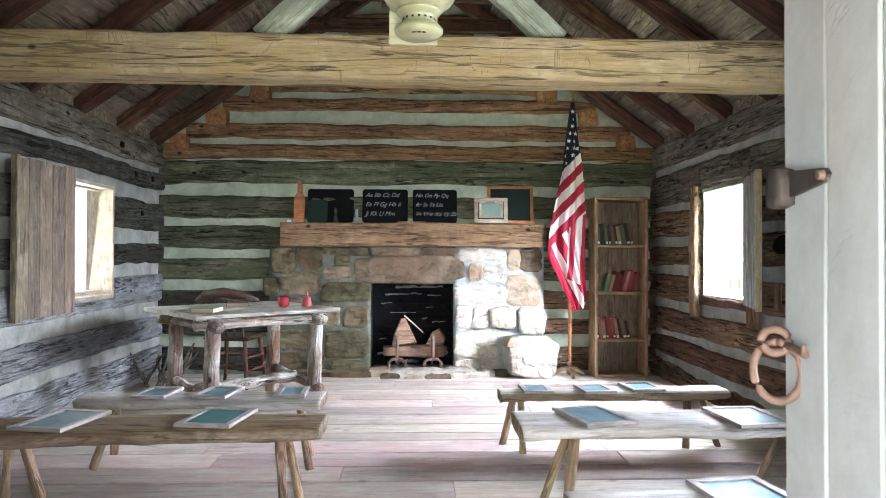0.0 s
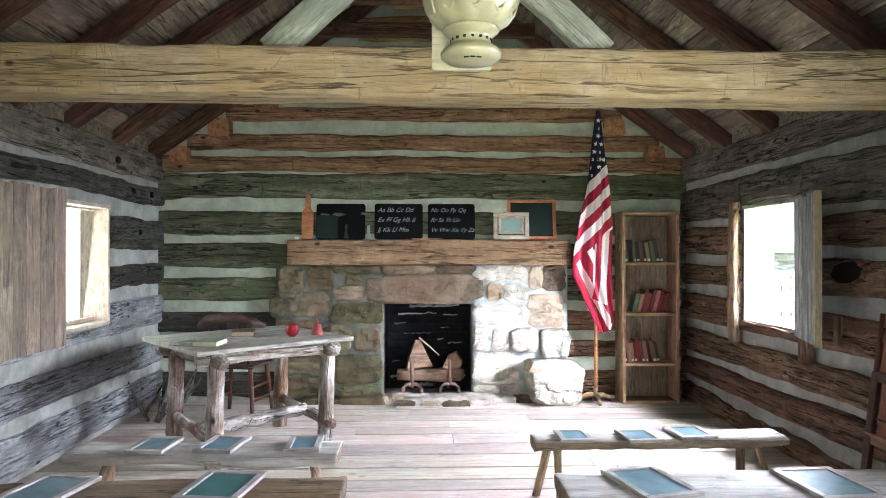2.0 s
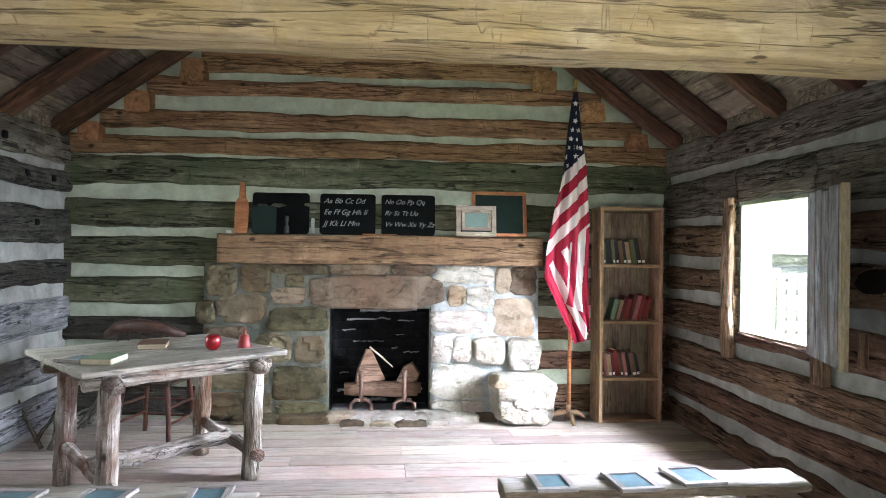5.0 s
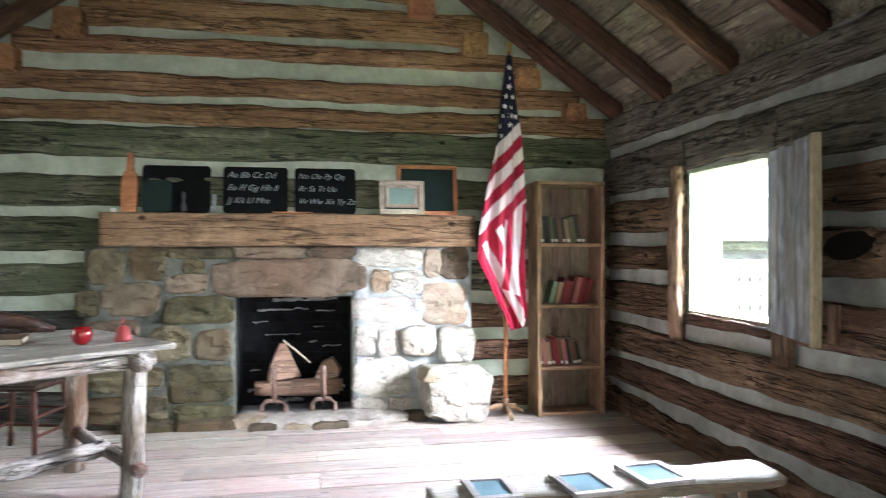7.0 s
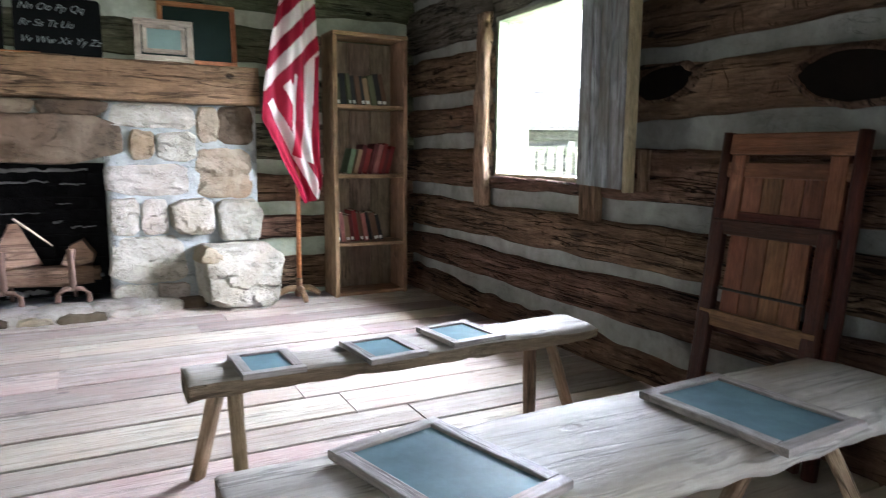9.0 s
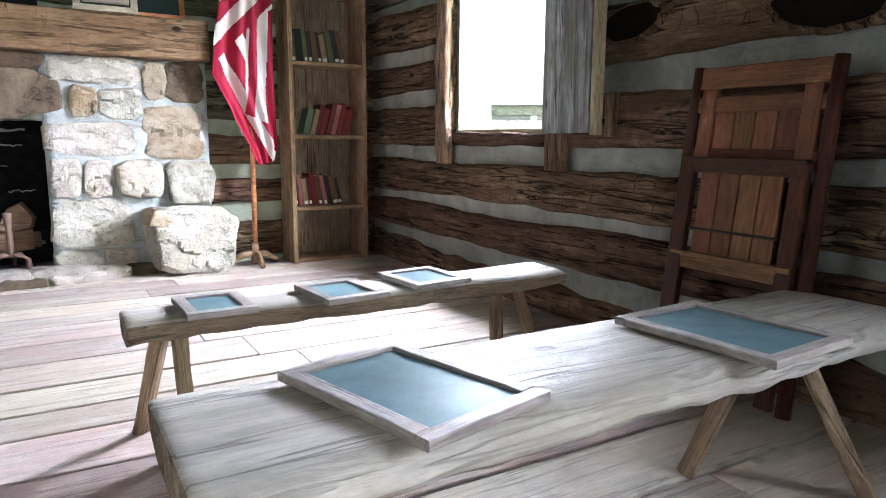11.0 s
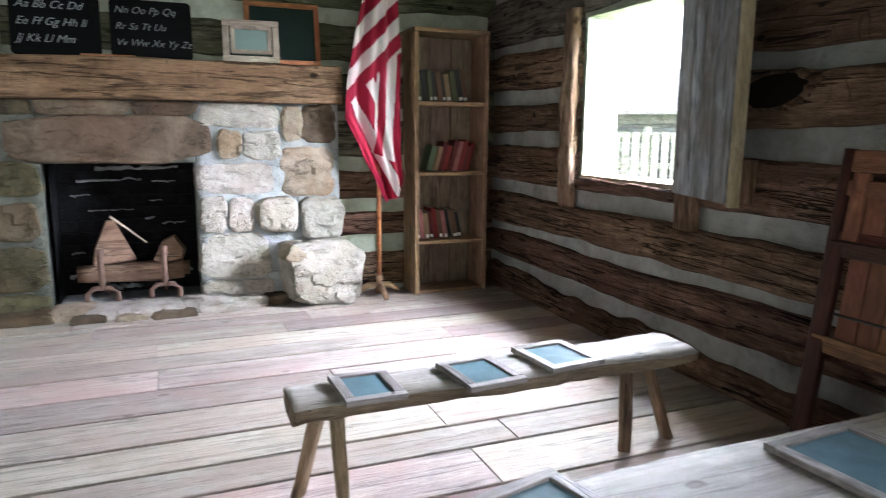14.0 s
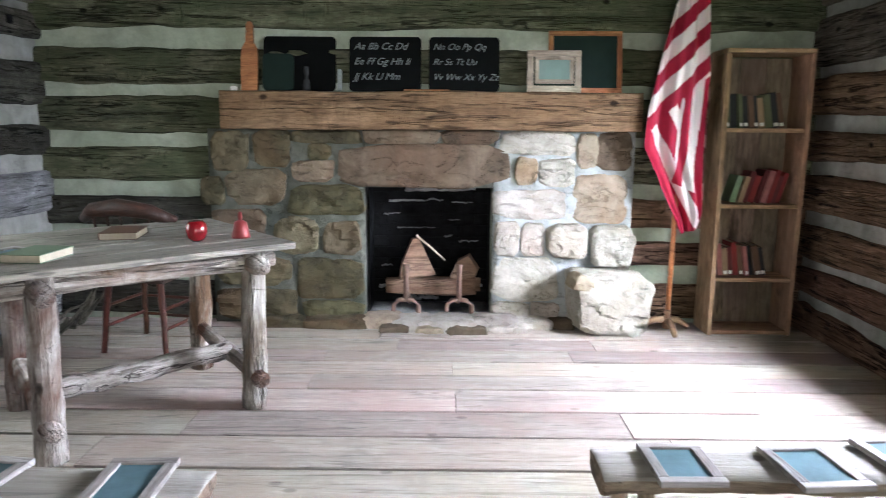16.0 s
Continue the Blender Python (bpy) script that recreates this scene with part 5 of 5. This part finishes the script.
def flat_book(p, turn, w, d, t, cover, label, z=TZ):
    b = thing("book", label, "book", pose(p.x, p.y, z + 0.001, 0, 0, turn))
    part("page_block", box(-w / 2 + 0.003, -d / 2 + 0.004, 0.003, w / 2 - 0.005, d / 2 - 0.004, t - 0.003), PAPER, b)
    part("cover", boxes([(-w / 2, -d / 2, 0, w / 2, d / 2, 0.003), (-w / 2, -d / 2, t - 0.003, w / 2, d / 2, t), (-w / 2 - 0.001, -d / 2, 0.003, -w / 2 + 0.003, d / 2, t - 0.003)]), COVERS[cover], b)


a0 = math.degrees(math.atan2(R_.y - F_.y, R_.x - F_.x))
p0 = at_top(0.12, 0.36)
slate(p0.x, p0.y, TZ, 0.20, 0.27, a0 + 30, SLATE, "framed slate lying on the table")
p1 = at_top(0.17, 0.26)
flat_book(p1, a0 - 45, 0.17, 0.22, 0.035, "green", "grey-green book lying on the table")
flat_book(at_top(0.52, 0.62), a0 - 30, 0.17, 0.24, 0.035, "brown", "brown book with pale pages lying on the table")
# apple-red jar and hand bell
pa = at_top(0.71, 0.29)
jar = thing("apple", "glossy red apple ornament on the table", "apple", pose(pa.x, pa.y, TZ))
apple_body = part("body", lathe([(0.0, 0.004), (0.025, 0.0), (0.043, 0.02), (0.05, 0.05), (0.046, 0.08), (0.032, 0.096), (0.012, 0.09), (0.0, 0.086)], 24), APPLE_RED, jar, smooth=True)
part("stem", pole([(0, 0, 0.085), (0.004, 0, 0.11)], [0.003, 0.002], 6), DARK_WOOD, apple_body)
pb = at_top(0.88, 0.27)
bell = thing("hand_bell", "dull red hand bell on the table", "bell", pose(pb.x, pb.y, TZ))
part("bell_body", lathe([(0.0, 0.0), (0.046, 0.0), (0.044, 0.012), (0.036, 0.045), (0.03, 0.075), (0.012, 0.085), (0.0, 0.086)], 20), BELL_RED, bell, smooth=True)
part("grip", lathe([(0.0, 0.08), (0.008, 0.08), (0.011, 0.10), (0.007, 0.125), (0.0, 0.128)], 12), BELL_RED, bell, smooth=True)

# ---- dark chair behind the table ----
chair = thing("chair", "dark old wooden chair with a curved back behind the table", "chair", pose(-1.78, 6.66, 0, 0, 0, 168))
part("seat", box(-0.22, -0.21, 0.44, 0.22, 0.21, 0.475, 0.012), DARK_WOOD, chair)
for sx in (-1, 1):
    for sy in (-1, 1):
        m, L = along((sx * 0.21, sy * 0.20, 0), (sx * 0.17, sy * 0.16, 0.45))
        part("leg", limb(L, 0.016, 0.021, 0.004, 0.003, sx + sy), CHAIR_RED, chair, m=m, smooth=True)
    for zz in (0.16, 0.28):
        m, L = along((sx * 0.195, -0.19, zz), (sx * 0.195, 0.19, zz))
        part("stretcher", limb(L, 0.010, 0.010, 0.003, 0.001, zz), CHAIR_RED, chair, m=m)
for zz in (0.14, 0.26):
    m, L = along((-0.2, -0.19, zz), (0.2, -0.19, zz))
    part("stretcher", limb(L, 0.010, 0.010, 0.003, 0.001, zz), CHAIR_RED, chair, m=m)
for k in range(5):
    x = -0.16 + k * 0.08
    m, L = along((x, 0.18, 0.47), (x * 1.1, 0.24, 0.83))
    part("spindle", limb(L, 0.009, 0.008, 0.002, 0.001, k), DARK_WOOD, chair, m=m)
part("crest", pole([(-0.30, 0.16, 0.80), (-0.18, 0.23, 0.86), (0, 0.26, 0.885), (0.18, 0.23, 0.86), (0.30, 0.16, 0.80)], [0.03, 0.044, 0.05, 0.044, 0.03], 10), DARK_WOOD, chair, smooth=True)

heap = thing("kindling_pile", "heap of dark dry sticks in the corner behind the table", "kindling", pose(-2.42, 6.55, 0))
rng = random.Random(3)
for k in range(14):
    a1, ln = rng.uniform(-0.9, 0.9), rng.uniform(0.3, 0.6)
    p = Vector((rng.uniform(-0.12, 0.12), rng.uniform(-0.3, 0.3), 0.02 + 0.02 * (k // 3)))
    m, L = along(p, p + Vector((math.sin(a1) * ln * 0.6, math.cos(a1) * ln * 0.5, rng.uniform(0.02, 0.3))))
    part("stick", limb(L, rng.uniform(0.010, 0.024), 0.008, 0.03, 0.004, k * 2.0, 8, 7), LOG_GREY, heap, m=m, smooth=True)
# near-black blocks on the logs, the shade of peg holes put into their colour
for y, z, s in ((6.25, 2.20, 0.055), (6.55, 1.97, 0.05), (6.95, 1.97, 0.05), (6.70, 1.62, 0.05)):
    tagged(part("log_socket", box(-0.01, -s / 2, -s / 2, 0.012, s / 2, s / 2, 0.006), SOOT_AND_HOLE, m=pose(XL + PROUD + 0.005, y, z)), "dark square block painted as a shaded peg hole in the log wall", "socket", "peg sockets", "structure")

# ---- folded slat chair against the east wall ----
fold = thing("folding_chair", "folded red-brown wooden slat chair leaning on the log wall", "folding chair", pose(2.22, 3.972, 0, 0, 0, 0))
LEAN = 0.14
W2 = 0.252


def fp(y, z, off=0.0):
    return (LEAN * z / 1.1 - off, y, z)


for y in (-W2, W2):
    m, L = along(fp(y, 0.0), fp(y, 1.10))
    part("post", limb(L, 0.024, 0.022, 0.002, 0.001, y, 8, 12), CHAIR_RED, fold, m=m, smooth=True)
    m, L = along(fp(y * 0.82, 0.02, 0.036), fp(y * 0.82, 0.78, 0.036), (1, 0, 0))
    part("seat_leg", board(L, 0.055, 0.03, 0.006, 0.001, y), CHAIR_RED, fold, m=m)
for z, h, mt in ((1.06, 0.075, CHAIR_SLAT), (0.968, 0.055, CHAIR_SLAT), (0.79, 0.06, CHAIR_RED), (0.40, 0.05, CHAIR_RED), (0.12, 0.04, CHAIR_RED)):
    m, L = along(fp(-W2 + 0.02, z), fp(W2 - 0.02, z), (-1, 0, 0.14))
    part("rail", board(L, h, 0.022, 0.004, 0.001, z), mt, fold, m=m)
for y in (-0.188, 0.188):
    m, L = along(fp(y, 0.79, 0.004), fp(y, 1.02, 0.004), (-1, 0, 0))
    part("stile", board(L, 0.06, 0.02, 0.003), CHAIR_SLAT, fold, m=m)
for k in range(4):
    y = -0.117 + k * 0.078
    m, L = along(fp(y, 0.81), fp(y, 0.945), (-1, 0, 0))
    part("back_slat", board(L, 0.074, 0.014, 0.003, 0.001, k), CHAIR_SLAT, fold, m=m)
    m, L = along(fp(y, 0.46, 0.03), fp(y, 0.75, 0.03), (-1, 0, 0))
    part("seat_slat", board(L, 0.074, 0.016, 0.003, 0.001, k), CHAIR_SLAT, fold, m=m)
for z, h in ((0.765, 0.055), (0.435, 0.06)):
    m, L = along(fp(-W2 * 0.9, z, 0.038), fp(W2 * 0.9, z, 0.038), (-1, 0, 0))
    part("seat_rail", board(L, h, 0.022, 0.004, 0.001, z), CHAIR_SLAT if z < 0.5 else CHAIR_RED, fold, m=m)
m, L = along(fp(-0.17, 0.545, 0.042), fp(0.17, 0.545, 0.042))
part("rod", limb(L, 0.005, 0.005, 0, 0), DARK_IRON, fold, m=m)

# ---- hanging oil lamp ----
lampo = thing("hanging_lamp", "ornate brass-coloured oil lamp font hanging on a board", "lamp", pose(-0.072, 2.24, 1.90))
prof = [(0.0, 0.0), (0.035, 0.0), (0.062, 0.006), (0.074, 0.017), (0.075, 0.026), (0.066, 0.037), (0.052, 0.044), (0.050, 0.047), (0.050, 0.064), (0.054, 0.068), (0.068, 0.078), (0.071, 0.084), (0.064, 0.088)]
gallery = part("gallery", lathe(prof + [(0.0, 0.088)], 40), BRASS, lampo, smooth=True)
bm = bmesh.new()
rows, sides = [], 64
for r, z in ((0.045, 0.082), (0.060, 0.086), (0.085, 0.100), (0.103, 0.125), (0.112, 0.16), (0.113, 0.195), (0.106, 0.225), (0.112, 0.235), (0.112, 0.245), (0.09, 0.25), (0.05, 0.27)):
    rows.append([((r + (0.009 * abs(math.sin(5 * (2 * math.pi * k / sides) + 9 * z)) if 0.08 < z < 0.22 else 0)) * math.cos(2 * math.pi * k / sides),
                  (r + (0.009 * abs(math.sin(5 * (2 * math.pi * k / sides) + 9 * z)) if 0.08 < z < 0.22 else 0)) * math.sin(2 * math.pi * k / sides), z) for k in range(sides)])
rings(bm, rows)
font = part("font", bm, BRASS, lampo, smooth=True)
for k in range(10):
    a = 2 * math.pi * (k + 0.5) / 10
    c, s = math.cos(a), math.sin(a)
    pts = []
    for i in range(13):
        th = 2 * math.pi * i / 12
        u, z = 0.022 * math.cos(th), 0.155 + 0.045 * math.sin(th)
        rr = float(np.interp(z, (0.10, 0.125, 0.16, 0.2), (0.09, 0.105, 0.115, 0.116)))
        pts.append((c * rr - s * u, s * rr + c * u, z))
    part("embossed_loop", pole(pts, [0.0052] * 13, 6), BRASS, font, smooth=True)
# small near-black blocks on the gallery, the vent slots' darkness put in as colour
for k in range(16):
    part("vent_slot", box(-0.0035, -0.0012, -0.003, 0.0035, 0.0012, 0.003), SOOT_AND_HOLE, gallery, m=Matrix.Rotation(2 * math.pi * k / 16, 4, "Z") @ Matrix.Translation((0, -0.0502, 0.056)))
for k in (-1, 0, 1):
    part("vent_slot", box(-0.006, -0.0012, -0.003, 0.006, 0.0012, 0.003), SOOT_AND_HOLE, gallery, m=Matrix.Rotation(k * 0.27, 4, "Z") @ Matrix.Translation((0, -0.056, 0.0045)))
part("back_board", box(-0.095, 0.09, 0.012, 0.06, 0.115, 1.52, 0.003), CREAM, lampo, "cream painted board")

# ---- outdoors ----


def leaf_crown(rng, r, h, n, seed):
    bm = bmesh.new()
    for i in range(n):
        d = Vector((rng.gauss(0, 1), rng.gauss(0, 1), rng.gauss(0, 0.8))).normalized()
        q = d * (rng.uniform(0.45, 1.0) ** 0.5) * (1 + 0.35 * nz(d.x * 2 + seed, d.y * 2, d.z * 2))
        p = Vector((q.x * r, q.y * r, h + q.z * r * 0.9))
        s = rng.uniform(0.12, 0.3)
        a, b = Vector((rng.gauss(0, 1), rng.gauss(0, 1), rng.gauss(0, 1))).normalized(), Vector((rng.gauss(0, 1), rng.gauss(0, 1), rng.gauss(0, 1))).normalized()
        vs = [bm.verts.new(p + a * s), bm.verts.new(p + b * s * 0.6), bm.verts.new(p - a * s), bm.verts.new(p - b * s * 0.6)]
        bm.faces.new(vs)
    return bm


def build_tree(x, y, h, r, seed):
    rng = random.Random(seed)
    t = thing("tree", "leafy broadleaf tree standing in the grass", "tree", pose(x, y, -0.4), "trees outside")
    part("trunk", pole([(0, 0, 0), (0.05, 0.02, h * 0.3), (0.0, 0.1, h * 0.6), (0.1, 0.0, h)], [0.24, 0.19, 0.14, 0.06], 10, 0.02, seed), TRUNK, t)
    for k in range(5):
        a = 2 * math.pi * k / 5 + rng.uniform(0, 1)
        z = h * rng.uniform(0.45, 0.8)
        part("limb", pole([(0, 0, z), (math.cos(a) * r * 0.4, math.sin(a) * r * 0.4, z + r * 0.35), (math.cos(a) * r * 0.8, math.sin(a) * r * 0.8, z + r * 0.5)], [0.09, 0.06, 0.02], 7), TRUNK, t)
    part("crown", leaf_crown(rng, r, h, 1500, seed), LEAVES, t)


for i, (x, y, h, r) in enumerate(((70, 40, 9, 5.0), (80, 60, 9, 5.2), (20, 70, 9, 5.0), (-34, 48, 9, 4.8), (-44, 66, 9, 5.2), (-60, 52, 9, 5.3), (4, -22, 8, 4.5), (-9, -20, 8, 4.2))):
    build_tree(x, y, h, r, 20 + i)

# added glowing panel that burns a window's view to white
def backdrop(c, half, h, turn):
    m, nt, bs = tree("glow_panel")
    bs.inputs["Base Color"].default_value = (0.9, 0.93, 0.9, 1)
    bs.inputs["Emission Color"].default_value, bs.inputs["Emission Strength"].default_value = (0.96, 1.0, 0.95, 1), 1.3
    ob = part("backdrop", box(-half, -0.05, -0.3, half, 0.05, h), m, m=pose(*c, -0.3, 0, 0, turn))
    tagged(ob, "added glowing panel that whitens the view outside a window", "backdrop", kind="structure")


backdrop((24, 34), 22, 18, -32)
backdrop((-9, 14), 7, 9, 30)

shed = thing("log_shed", "small log shed across the grass, its wood whitened for glare", "shed", pose(9.3, 13.6, -0.28, 0, 0, -38))
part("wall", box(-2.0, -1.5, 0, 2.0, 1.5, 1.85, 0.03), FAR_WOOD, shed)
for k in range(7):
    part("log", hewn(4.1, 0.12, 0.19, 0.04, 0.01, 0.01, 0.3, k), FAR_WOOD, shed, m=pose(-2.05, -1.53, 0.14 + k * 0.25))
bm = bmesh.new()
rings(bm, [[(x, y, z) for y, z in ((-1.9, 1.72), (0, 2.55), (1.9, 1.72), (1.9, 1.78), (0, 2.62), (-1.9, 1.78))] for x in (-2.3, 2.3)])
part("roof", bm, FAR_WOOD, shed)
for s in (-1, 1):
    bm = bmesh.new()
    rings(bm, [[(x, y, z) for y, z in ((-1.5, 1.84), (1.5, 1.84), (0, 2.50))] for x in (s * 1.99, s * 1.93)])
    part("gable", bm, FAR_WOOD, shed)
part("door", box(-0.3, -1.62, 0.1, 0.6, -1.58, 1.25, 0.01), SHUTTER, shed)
fence = thing("picket_fence", "rail and picket fence across the grass, its wood whitened for glare", "fence", pose(6.3, 11.9, -0.28, 0, 0, -28))
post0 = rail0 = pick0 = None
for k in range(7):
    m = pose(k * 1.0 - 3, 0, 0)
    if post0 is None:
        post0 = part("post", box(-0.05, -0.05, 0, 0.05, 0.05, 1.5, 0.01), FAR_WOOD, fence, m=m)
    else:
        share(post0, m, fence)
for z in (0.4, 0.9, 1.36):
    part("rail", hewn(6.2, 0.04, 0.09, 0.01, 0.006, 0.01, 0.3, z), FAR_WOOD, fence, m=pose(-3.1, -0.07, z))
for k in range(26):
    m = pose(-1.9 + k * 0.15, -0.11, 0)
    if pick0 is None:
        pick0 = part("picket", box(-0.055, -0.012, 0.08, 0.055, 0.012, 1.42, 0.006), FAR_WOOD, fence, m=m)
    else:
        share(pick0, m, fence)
tagged(part("barrel", lathe([(0.0, 0), (0.22, 0.0), (0.27, 0.25), (0.27, 0.45), (0.22, 0.7), (0.0, 0.7)], 20), BELL_RED, m=pose(5.2, 11.6, -0.28), smooth=True), "red barrel standing in the grass", "barrel")
tagged(part("door_step", stone_mesh(1.3, 0.5, 0.16, 5, 0.02, 3, 0.15), STONE, m=pose(0.06, 0.09, -0.17)), "flat stone step before the cabin door", "step")

# ---- floor ----
floor = tagged(part("floor", box(XL, YF - 0.16, -0.12, XR, YB, -0.034), DARK_WOOD), "wide weathered plank floor", "floor", kind="structure")
rng = random.Random(11)
EDGES = [YF - 0.16 + 0.2693 * k for k in range(16)] + [4.69, 4.89, 5.13, 5.42, 5.695, 5.975, 6.19, 6.405, 6.62, 6.84, 7.06, YB]
for y, y1 in zip(EDGES, EDGES[1:]):
    w, x = y1 - y, XL
    while x < XR - 0.01:
        ln = rng.uniform(1.2, 3.0)
        x1 = XR if XR - x - ln < 0.7 else x + ln
        if 4.6 < y < 4.8 and x < 1.3:
            x1 = 1.35
        part("plank", board(x1 - x - rng.uniform(0.003, 0.009), w - rng.uniform(0.008, 0.020), 0.032, 0.004, 0.0), FLOOR, floor, m=pose(x, y + w / 2, -0.016 + rng.uniform(-0.003, 0.002)))
        x = x1
